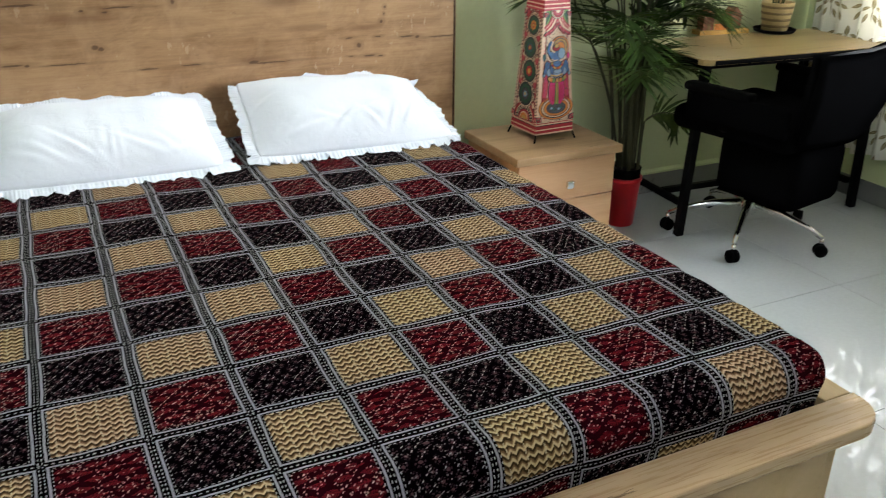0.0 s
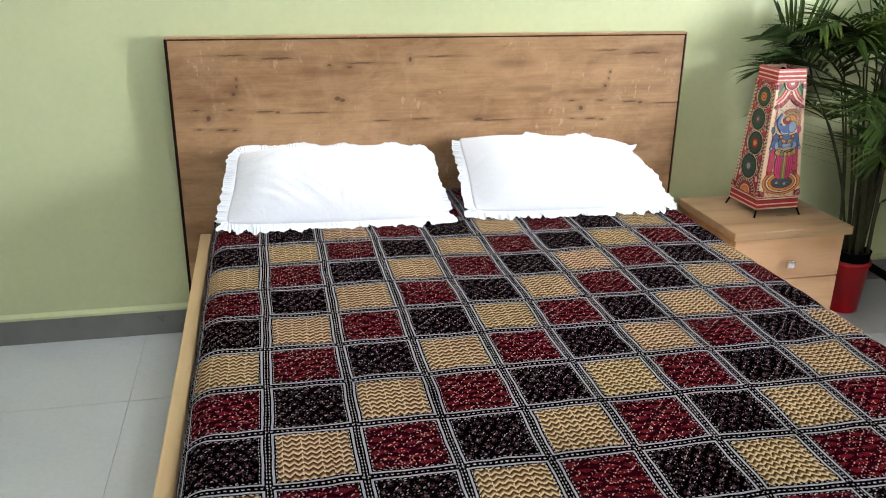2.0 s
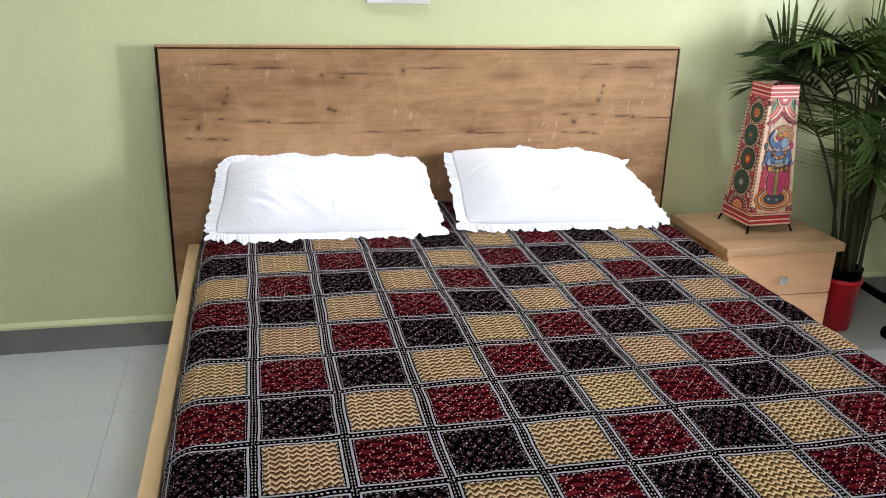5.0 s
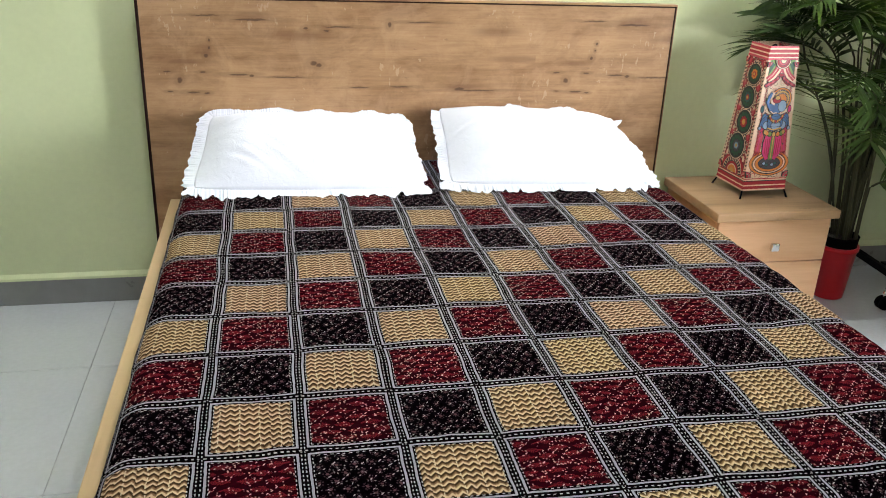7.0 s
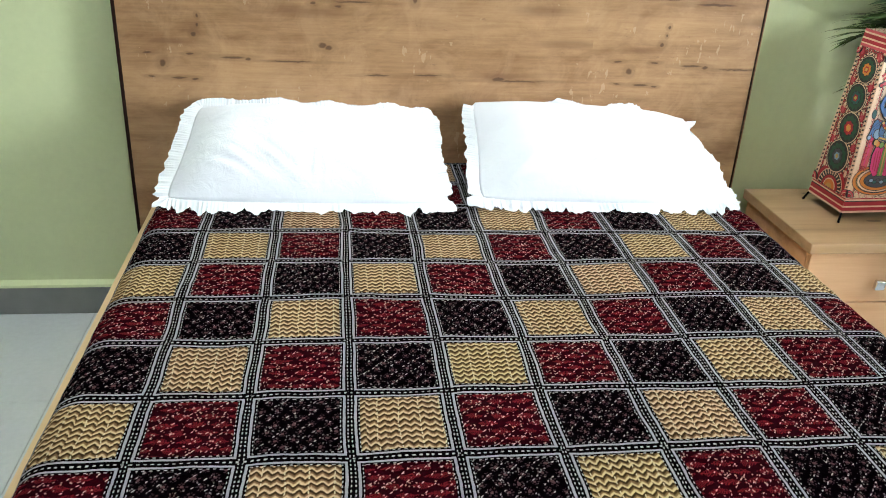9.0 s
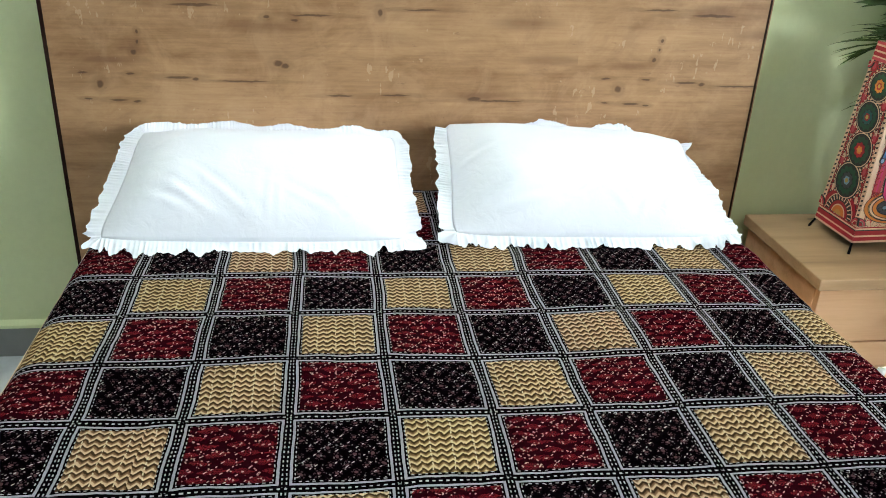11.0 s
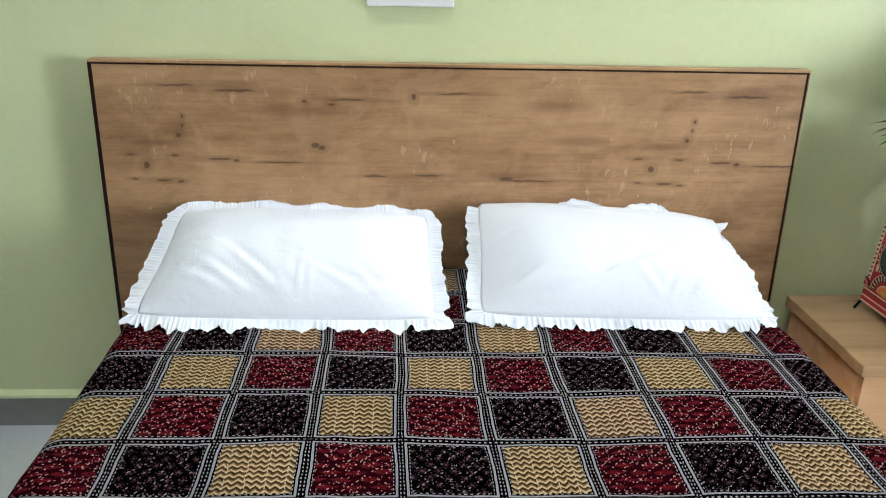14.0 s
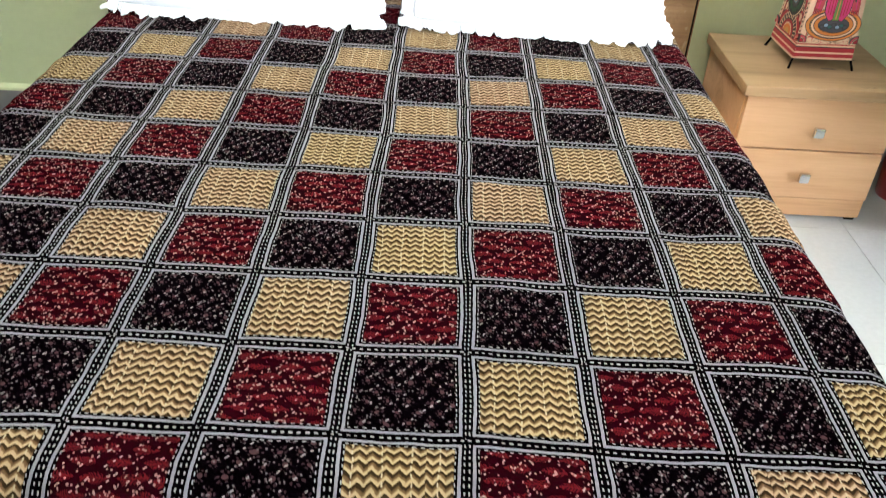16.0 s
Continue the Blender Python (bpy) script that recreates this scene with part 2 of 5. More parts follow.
def cloth_finish(n, uvs, col, raised):
    weave = n.noise(uvs, 420, 2)
    pucker = n.noise(n.mapped(uvs, (1, 1.6, 1)), 60, 3)
    n.bump(n.m('ADD', n.m('MULTIPLY', pucker, 0.9), n.m('ADD', n.m('MULTIPLY', weave, 0.25), n.m('MULTIPLY', raised, 0.5))), 0.55, 0.006)
    return n.done(n.mix(1.0, col, (0.84, 0.84, 0.84), 'MULTIPLY'), 0.95, spec=0.0)


def zigzag_cotton():
    n = Nodes("cream_zigzag_cotton")
    uvs, u, v = cloth_grid(n)
    thick = n.noise(uvs, 60, 3)
    lane = n.m('DIVIDE', n.m('ADD', u, n.m('MULTIPLY', n.noise(uvs, 22, 2), 0.010)), 0.036)
    jump = n.m('MULTIPLY', n.m('FRACT', n.m('MULTIPLY', n.m('SINE', n.m('MULTIPLY', n.m('FLOOR', lane), 12.99)), 43.7)), 0.007)
    zig = n.m('MULTIPLY', n.m('ABSOLUTE', n.m('SUBTRACT', n.m('FRACT', n.m('DIVIDE', n.m('ADD', u, n.m('MULTIPLY', thick, 0.005)), 0.0168)), 0.5)), 2.0)
    ph = n.m('FRACT', n.m('DIVIDE', n.m('ADD', n.m('ADD', v, jump), n.m('ADD', n.m('MULTIPLY', zig, 0.0078), n.m('MULTIPLY', thick, 0.0085))), 0.0152))
    col = n.ramp(ph, [(0.0, (0.15, 0.088, 0.032)), (0.06, (0.62, 0.450, 0.292)), (0.32, (0.55, 0.382, 0.230)), (0.42, (0.21, 0.122, 0.064)), (0.64, (0.120, 0.064, 0.031)), (0.71, (0.022, 0.010, 0.004)), (0.93, (0.022, 0.011, 0.004))])
    col = n.mix(n.m('MULTIPLY', n.noise(uvs, 5.0, 3), 0.18), col, (0.25, 0.170, 0.080))
    info = n.t.nodes.new("ShaderNodeObjectInfo")
    col = n.mix(1.0, col, n.mix(info.outputs["Random"], (0.98, 0.92, 0.97), (0.95, 0.98, 0.86)), 'MULTIPLY')
    near = n.m('ABSOLUTE', n.m('SUBTRACT', n.m('FRACT', lane), 0.5))
    st = n.m('MULTIPLY', n.m('LESS_THAN', near, 0.026), n.m('LESS_THAN', n.m('FRACT', n.m('DIVIDE', v, 0.0112)), 0.60))
    col = n.mix(n.m('MULTIPLY', st, 0.9), col, (0.58, 0.47, 0.31))
    return cloth_finish(n, uvs, col, st)


def leaf_cotton():
    """Dark maroon print of staggered feather leaves, each of slanted strokes off a middle rib, with pale stitches."""
    n = Nodes("maroon_leaf_cotton")
    uvs, u, v = cloth_grid(n)
    stray = n.m('MULTIPLY', n.m('SUBTRACT', n.noise(uvs, 44, 3), 0.5), 0.034)
    row = n.m('ADD', n.m('DIVIDE', v, 0.0205), n.m('MULTIPLY', stray, 22.0))
    shift = n.m('MULTIPLY', n.m('FLOOR', row), 0.0216)
    a = n.m('MULTIPLY', n.m('SUBTRACT', n.m('FRACT', n.m('DIVIDE', n.m('ADD', n.m('ADD', u, shift), stray), 0.046)), 0.5), 0.046)
    c = n.m('MULTIPLY', n.m('SUBTRACT', n.m('FRACT', row), 0.5), 0.0205)
    ea, ec = n.m('DIVIDE', a, 0.0185), n.m('DIVIDE', c, 0.0072)
    inside = n.m('GREATER_THAN', n.m('SUBTRACT', n.m('SUBTRACT', 1.0, n.m('MULTIPLY', ea, ea)), n.m('ABSOLUTE', ec)), 0.0)
    comb = n.m('FRACT', n.m('DIVIDE', n.m('ADD', a, n.m('MULTIPLY', n.m('ABSOLUTE', c), 0.8)), 0.0046))
    stroke = n.m('MAXIMUM', n.m('GREATER_THAN', comb, 0.52), n.m('LESS_THAN', n.m('ABSOLUTE', c), 0.0008))
    leaf = n.m('MULTIPLY', inside, n.m('ADD', 0.10, n.m('MULTIPLY', stroke, 0.90)))
    shade = n.mix(n.noise(uvs, 18, 3), (0.028, 0.0011, 0.0042), (0.010, 0.0006, 0.0020))
    info = n.t.nodes.new("ShaderNodeObjectInfo")
    shade = n.mix(n.m('MULTIPLY', info.outputs["Random"], 0.5), shade, (0.016, 0.0008, 0.0028))
    col = n.mix(leaf, shade, n.mix(n.noise(uvs, 55, 3), (0.165, 0.014, 0.017), (0.070, 0.004, 0.008)))
    dots = tacks(n, uvs, 150.0, 0.27, 0.44)
    line = hand_stitches(n, uvs, u, v, 0.0185, 0.0115, 0.64, 0.0009)
    col = n.mix(n.m('MULTIPLY', dots, 0.80), col, (0.42, 0.28, 0.24))
    col = n.mix(n.m('MULTIPLY', line, 0.9), col, (0.56, 0.41, 0.36))
    return cloth_finish(n, uvs, col, n.m('MAXIMUM', dots, line))


def flower_cotton():
    """Black print of staggered small florets, a dusty pink heart in a ring of petals, with pale stitches."""
    n = Nodes("black_flower_cotton")
    uvs, u, v = cloth_grid(n)
    jx = n.m('MULTIPLY', n.m('SUBTRACT', n.noise(uvs, 26, 2), 0.5), 0.022)
    jy = n.m('MULTIPLY', n.m('SUBTRACT', n.noise(n.mapped(uvs, (1, 1, 1), (3, 5, 0)), 26, 2), 0.5), 0.022)
    row = n.m('DIVIDE', n.m('ADD', v, jy), 0.0200)
    shift = n.m('MULTIPLY', n.m('FLOOR', row), 0.0142)
    a = n.m('MULTIPLY', n.m('SUBTRACT', n.m('FRACT', n.m('DIVIDE', n.m('ADD', n.m('ADD', u, shift), jx), 0.0284)), 0.5), 0.0284)
    c = n.m('MULTIPLY', n.m('SUBTRACT', n.m('FRACT', row), 0.5), 0.0200)
    r = n.m('SQRT', n.m('ADD', n.m('MULTIPLY', a, a), n.m('MULTIPLY', c, c)))
    ang = n.m('ARCTAN2', c, a)
    heart = n.m('LESS_THAN', r, n.m('ADD', 0.0022, n.m('MULTIPLY', n.noise(uvs, 120, 2), 0.0022)))
    petal = n.m('MULTIPLY', n.m('MULTIPLY', n.m('GREATER_THAN', r, 0.0052), n.m('LESS_THAN', r, 0.0082)), n.m('GREATER_THAN', n.m('COSINE', n.m('MULTIPLY', ang, 6.0)), 0.25))
    sprout = n.m('MULTIPLY', n.m('LESS_THAN', n.m('ABSOLUTE', a), 0.0007), n.m('GREATER_THAN', n.m('ABSOLUTE', c), 0.0075))
    col = n.mix(n.m('MULTIPLY', petal, 0.8), (0.0013, 0.0008, 0.0013), (0.050, 0.027, 0.031))
    col = n.mix(n.m('MULTIPLY', sprout, 0.6), col, (0.05, 0.027, 0.03))
    col = n.mix(n.m('MULTIPLY', heart, 0.9), col, (0.085, 0.042, 0.045))
    dots = tacks(n, uvs, 150.0, 0.25, 0.52)
    line = hand_stitches(n, uvs, u, v, 0.0195, 0.0120, 0.60, 0.0009)
    col = n.mix(n.m('MULTIPLY', dots, 0.62), col, (0.24, 0.215, 0.21))
    col = n.mix(n.m('MULTIPLY', line, 0.85), col, (0.44, 0.40, 0.38))
    return cloth_finish(n, uvs, col, n.m('MAXIMUM', dots, line))


def framed_ground():
    """Black ground cloth with a broad grey line round each square and rows of stitches on both sides of it."""
    n = Nodes("black_ground_cotton")
    uvs, u, v = cloth_grid(n)
    fu = n.m('FRACT', n.m('DIVIDE', n.m('ADD', u, 0.833), 0.171))
    fv = n.m('FRACT', n.m('DIVIDE', n.m('SUBTRACT', -0.18, v), 0.1735))
    du = n.m('MULTIPLY', n.m('MINIMUM', fu, n.m('SUBTRACT', 1.0, fu)), 0.171)
    dv = n.m('MULTIPLY', n.m('MINIMUM', fv, n.m('SUBTRACT', 1.0, fv)), 0.1735)
    side = n.m('LESS_THAN', du, dv)
    tang = n.m('ADD', n.m('MULTIPLY', side, v), n.m('MULTIPLY', n.m('SUBTRACT', 1.0, side), u))
    uneven = n.m('MULTIPLY', n.noise(uvs, 30, 2), 0.9)
    dash = n.m('LESS_THAN', n.m('FRACT', n.m('ADD', n.m('DIVIDE', tang, 0.0105), uneven)), 0.46)
    fray = n.m('ADD', n.m('MULTIPLY', n.m('SUBTRACT', n.noise(uvs, 70, 4), 0.5), 0.0024), n.m('MULTIPLY', n.m('SUBTRACT', n.noise(uvs, 14, 2), 0.5), 0.0036))
    d = n.m('ADD', n.m('MINIMUM', du, dv), fray)

    def band(lo, hi):
        return n.m('MULTIPLY', n.m('GREATER_THAN', d, lo), n.m('LESS_THAN', d, hi))

    grey = n.mix(n.m('MULTIPLY', n.noise(uvs, 210, 2), 0.6), (0.365, 0.35, 0.39), (0.205, 0.197, 0.225))
    col = n.mix(band(0.0074, 0.0117), (0.0010, 0.0007, 0.0012), grey)
    st = n.m('MULTIPLY', dash, n.m('MAXIMUM', n.m('LESS_THAN', n.m('ABSOLUTE', n.m('SUBTRACT', d, n.m('ADD', 0.0004, n.m('MULTIPLY', side, 0.0026)))), 0.0010), band(0.0146, 0.0162)))
    col = n.mix(n.m('MULTIPLY', st, 0.9), col, (0.46, 0.45, 0.44))
    return cloth_finish(n, uvs, col, st)


def white_cotton():
    n = Nodes("white_cotton")
    c = n.coords()
    f = n.noise(c, 6, 3)
    col = n.ramp(f, [(0.3, (0.755, 0.790, 0.845)), (0.7, (0.790, 0.820, 0.870))])
    n.bump(n.m('ADD', n.m('MULTIPLY', n.noise(c, 26, 3, 0.6, 0.8), 1.0), n.m('MULTIPLY', n.noise(c, 500, 2), 0.12)), 0.20, 0.01)
    return n.done(col, 0.85, spec=0.2, **{"Sheen Weight": 0.15})


def floor_tile():
    n = Nodes("vitrified_tile")
    c = n.coords("Object")
    info = n.t.nodes.new("ShaderNodeObjectInfo")
    f = n.m('ADD', n.m('MULTIPLY', n.noise(c, 3.0, 5), 0.5), n.m('MULTIPLY', n.noise(c, 60, 4), 0.5))
    f = n.m('ADD', f, n.m('MULTIPLY', n.m('SUBTRACT', info.outputs["Random"], 0.5), 0.12))
    col = n.ramp(f, [(0.3, (0.465, 0.492, 0.50)), (0.7, (0.525, 0.552, 0.56))])
    return n.done(col, n.m('ADD', 0.012, n.m('MULTIPLY', n.noise(c, 7, 3), 0.03)), spec=0.42)


def lamp_skin(name, motif, stops):
    """Hide painted in rings of ornament; motif gives the size of the scrolls, stops their colours."""
    n = Nodes(name)
    c = n.coords()
    warp = n.t.nodes.new("ShaderNodeVectorMath")
    n.put(warp.inputs[0], c)
    wob = n.t.nodes.new("ShaderNodeTexNoise")
    n.put(wob.inputs["Vector"], c)
    wob.inputs["Scale"].default_value = 40.0
    sc = n.t.nodes.new("ShaderNodeVectorMath")
    sc.operation = 'SCALE'
    sc.inputs["Scale"].default_value = 0.012
    n.put(sc.inputs[0], wob.outputs[1])
    n.put(warp.inputs[1], sc.outputs[0])
    k = n.voronoi(warp.outputs[0], motif)
    ring = n.m('FRACT', n.m('MULTIPLY', k[0], 2.3))
    ink = n.ramp(ring, stops, 'CONSTANT')
    col = n.mix(n.m('MULTIPLY', n.noise(c, 14, 3), 0.06), ink, (0.40, 0.22, 0.15))
    n.bump(n.noise(c, 90, 3), 0.2, 0.003)
    return n.done(col, 0.5)


def curtain_cloth():
    """Pale cloth printed with sprigs of brown-green leaves; clear leaf shapes added at the height of the sill to
    pattern the light reflected in the floor.
    """
    n = Nodes("leaf_print_curtain")
    uvs = n.coords("UV")
    u, v, _ = n.split(uvs)
    sway = n.noise(uvs, 9, 2)

    def sprigs(wide, high, shift, leaves):
        """Leaves (place, turn and size in the repeat) of one sprig, repeated over the cloth."""
        row = n.m('FLOOR', n.m('DIVIDE', v, high))
        fu = n.m('SUBTRACT', n.m('MULTIPLY', n.m('FRACT', n.m('ADD', n.m('DIVIDE', n.m('ADD', u, n.m('MULTIPLY', sway, 0.03)), wide), n.m('MULTIPLY', row, shift))), wide), wide / 2)
        fv = n.m('SUBTRACT', n.m('MULTIPLY', n.m('FRACT', n.m('DIVIDE', v, high)), high), high / 2)
        best, vein = None, None
        for cx, cy, an, ln, wd in leaves:
            ca, sa = math.cos(radians(an)), math.sin(radians(an))
            du, dv = n.m('SUBTRACT', fu, cx), n.m('SUBTRACT', fv, cy)
            al = n.m('DIVIDE', n.m('ADD', n.m('MULTIPLY', du, ca), n.m('MULTIPLY', dv, sa)), ln)
            ac = n.m('DIVIDE', n.m('SUBTRACT', n.m('MULTIPLY', dv, ca), n.m('MULTIPLY', du, sa)), wd)
            e = n.m('SUBTRACT', n.m('SUBTRACT', 1.0, n.m('MULTIPLY', al, al)), n.m('ABSOLUTE', ac))
            best = e if best is None else n.m('MAXIMUM', best, e)
            mid = n.m('MULTIPLY', n.m('LESS_THAN', n.m('ABSOLUTE', ac), 0.14), n.m('GREATER_THAN', e, 0.0))
            vein = mid if vein is None else n.m('MAXIMUM', vein, mid)
        return best, vein

    spray = [(-0.028, -0.030, 60, 0.034, 0.012), (0.020, -0.034, 118, 0.034, 0.012), (-0.036, 0.012, 20, 0.034, 0.011), (0.034, 0.008, 155, 0.034, 0.011), (0.0, 0.034, 88, 0.036, 0.012), (0.002, -0.01, 92, 0.05, 0.003)]
    e, vein = sprigs(0.125, 0.135, 0.5, [(x, y, an, ln * 0.75, wd * 0.75) for x, y, an, ln, wd in spray])
    leaf = n.m('GREATER_THAN', e, 0.0)
    ink = n.mix(n.noise(uvs, 60, 2), (0.30, 0.22, 0.06), (0.13, 0.10, 0.03))
    col = n.mix(n.m('MULTIPLY', leaf, 0.9), (0.86, 0.84, 0.76), n.mix(n.m('MULTIPLY', vein, 0.6), ink, (0.7, 0.62, 0.42)))
    n.bump(n.noise(uvs, 300, 2), 0.2, 0.003)
    mat = n.done(col, 0.85, spec=0.2)
    tr = n.t.nodes.new("ShaderNodeBsdfTranslucent")
    n.put(tr.inputs[0], col)
    mx = n.t.nodes.new("ShaderNodeMixShader")
    mx.inputs[0].default_value = 0.20
    out = next(x for x in n.t.nodes if x.type == 'OUTPUT_MATERIAL')
    n.t.links.new(n.bsdf.outputs[0], mx.inputs[1])
    n.t.links.new(tr.outputs[0], mx.inputs[2])
    # Added cut-outs: they turn the window's reflection in the floor into leaf shapes.
    hole, rib = sprigs(0.19, 0.17, 0.37, spray)
    band = n.m('MULTIPLY', n.m('GREATER_THAN', v, 0.78), n.m('LESS_THAN', v, 1.30))
    clear = n.m('MULTIPLY', n.m('MULTIPLY', n.m('GREATER_THAN', hole, 0.12), n.m('SUBTRACT', 1.0, rib)), n.m('MULTIPLY', band, n.m('GREATER_THAN', u, 0.60)))
    gap = n.t.nodes.new("ShaderNodeBsdfTransparent")
    mx2 = n.t.nodes.new("ShaderNodeMixShader")
    n.put(mx2.inputs[0], clear)
    n.t.links.new(mx.outputs[0], mx2.inputs[1])
    n.t.links.new(gap.outputs[0], mx2.inputs[2])
    n.t.links.new(mx2.outputs[0], out.inputs[0])
    return mat


def leaf_green():
    n = Nodes("palm_leaf")
    c = n.coords()
    col = n.ramp(n.m('ADD', n.m('MULTIPLY', n.noise(c, 5, 3), 0.7), n.m('MULTIPLY', n.noise(c, 60, 3), 0.3)), [(0.3, (0.011, 0.024, 0.006)), (0.52, (0.034, 0.068, 0.012)), (0.74, (0.140, 0.190, 0.034))])
    return n.done(col, 0.5, spec=0.12, **{"Subsurface Weight": 0.0})


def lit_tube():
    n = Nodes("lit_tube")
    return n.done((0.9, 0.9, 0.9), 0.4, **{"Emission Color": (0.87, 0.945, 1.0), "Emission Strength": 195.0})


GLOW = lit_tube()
WALL = painted_wall()
PALE_GREY = plain("pale_grey_wall_paint", (0.55, 0.555, 0.55), 0.6, 0, 0.04, 8)
CEIL = plain("white_ceiling", (0.78, 0.78, 0.76), 0.7, 0, 0.03, 8)
SKIRT = plain("grey_skirting_tile", (0.20, 0.205, 0.195), 0.3, 0, 0.12, 12)
TILE = floor_tile()
GROUT = plain("tile_joint", (0.46, 0.47, 0.465), 0.8)
OAK = headboard_oak()
OAK_FOOT = wood("oak_foot", (0.60, 0.42, 0.25), (0.545, 0.37, 0.21), (0.37, 0.235, 0.12), 0, rough=0.28, scale=1.3)
OAK_RAIL = wood("oak_rail", (0.60, 0.42, 0.23), (0.54, 0.37, 0.19), (0.42, 0.27, 0.13), 1, knots=False)
OAK_NS = wood("oak_nightstand", (0.66, 0.405, 0.230), (0.575, 0.335, 0.178), (0.40, 0.218, 0.102), 0, scale=1.3, knots=False)
OAK_TOP = wood("oak_nightstand_top", (0.47, 0.305, 0.17), (0.38, 0.24, 0.125), (0.22, 0.13, 0.06), 0, scale=1.6)
BAND = plain("dark_edge_band", (0.018, 0.007, 0.004), 0.7, spec=0.1)
GROUND = framed_ground()
PATCHES = (zigzag_cotton(), leaf_cotton(), flower_cotton())
COTTON = white_cotton()
CHROME = plain("chrome", (0.75, 0.75, 0.76), 0.16, 1.0, 0.03)
GUNMETAL = plain("dark_grey_rail", (0.040, 0.041, 0.046), 0.65, spec=0.2)
BLACK = plain("black_steel", (0.0035, 0.0035, 0.0038), 0.55, spec=0.04)
MESHY = plain("black_fabric", (0.0020, 0.0020, 0.0022), 0.95, 0, 0.3, 90, 0.3, spec=0.0)
RUBBER = plain("black_rubber", (0.0026, 0.0026, 0.0026), 0.7, spec=0.01)
DESK = wood("desk_laminate", (0.46, 0.33, 0.15), (0.40, 0.28, 0.12), (0.30, 0.20, 0.08), 0, rough=0.3, knots=False)
RED = plain("red_plastic", (0.42, 0.006, 0.012), 0.35, 0, 0.10, 10)
SOIL = plain("dark_soil", (0.014, 0.010, 0.007), 0.95, 0, 0.5, 60, 0.8)
LEAF = leaf_green()
STEM = plain("palm_cane", (0.040, 0.040, 0.013), 0.75, 0, 0.5, 40)
CURTAIN = curtain_cloth()
WHITE = plain("white_plastic", (0.80, 0.80, 0.80), 0.32, 0, 0.02)
SLOT = plain("dark_slot", (0.02, 0.02, 0.02), 0.6)
SEAM = plain("grey_seam", (0.28, 0.28, 0.28), 0.6)


# ---- mesh helpers ----
def ring_mesh(name, bm, mat, smooth=False):
    me = bpy.data.meshes.new(name)
    bmesh.ops.recalc_face_normals(bm, faces=bm.faces)
    bm.to_mesh(me)
    bm.free()
    me.materials.append(mat)
    for p in me.polygons:
        p.use_smooth = smooth
    return me


def part(name, bm, mat, parent, label="", smooth=False):
    ob = new(name, ring_mesh(name, bm, mat, smooth))
    ob.parent = parent
    return tagged(ob, label)


def thing(name, label, category, at=(0, 0, 0), turn=0, group="", kind=""):
    ob = new(name)
    ob.matrix_world = pose(*at, 0, 0, turn)
    return tagged(ob, label, category, group, kind)


def box(x0, x1, y0, y1, z0, z1, bev=0.003, seg=2, m=None, bm=None):
    own = bmesh.new()
    bmesh.ops.create_cube(own, size=1)
    for v in own.verts:
        v.co = Vector(((x0, x1)[v.co.x > 0], (y0, y1)[v.co.y > 0], (z0, z1)[v.co.z > 0]))
    if bev > 0:
        bmesh.ops.bevel(own, geom=own.edges[:], offset=bev, segments=seg, affect='EDGES', profile=0.5)
    if m is not None:
        own.transform(m)
    if bm is None:
        return own
    tmp = bpy.data.meshes.new("tmp")
    own.to_mesh(tmp)
    own.free()
    bm.from_mesh(tmp)
    bpy.data.meshes.remove(tmp)
    return bm


def lathe(profile, seg=24, bm=None, m=None):
    """A turned body from (radius, height) pairs."""
    own = bm or bmesh.new()
    m = m or Matrix()
    rows = []
    for r, z in profile:
        rows.append([own.verts.new(m @ Vector((r * math.cos(2 * math.pi * k / seg), r * math.sin(2 * math.pi * k / seg), z))) for k in range(seg)])
    for a, b in zip(rows, rows[1:]):
        for k in range(seg):
            own.faces.new((a[k], a[(k + 1) % seg], b[(k + 1) % seg], b[k]))
    for row in (rows[0], rows[-1]):
        own.faces.new(row)
    return own


def tube(points, radii, seg=8, bm=None, caps=True):
    own = bm or bmesh.new()
    pts = [Vector(p) for p in points]
    if not isinstance(radii, (list, tuple)):
        radii = [radii] * len(pts)
    rows = []
    for k, p in enumerate(pts):
        d = (pts[min(k + 1, len(pts) - 1)] - pts[max(k - 1, 0)]).normalized()
        side = d.cross(Vector((0, 0, 1)) if abs(d.z) < 0.95 else Vector((1, 0, 0))).normalized()
        up = side.cross(d)
        rows.append([own.verts.new(p + radii[k] * (math.cos(2 * math.pi * j / seg) * side + math.sin(2 * math.pi * j / seg) * up)) for j in range(seg)])
    for a, b in zip(rows, rows[1:]):
        for j in range(seg):
            own.faces.new((a[j], a[(j + 1) % seg], b[(j + 1) % seg], b[j]))
    if caps:
        own.faces.new(rows[0])
        own.faces.new(rows[-1])
    return own


def solid(name, bm, mat, label, kind="structure", category="", smooth=False):
    ob = new(name, ring_mesh(name, bm, mat, smooth))
    return tagged(ob, label, category, "", kind)


# ---- room ----
XL, XR, YB, YF, H = -2.3, 2.94, 0.06, -4.4, 2.75
WIN = (-2.15, -0.35, 0.76, 1.95)

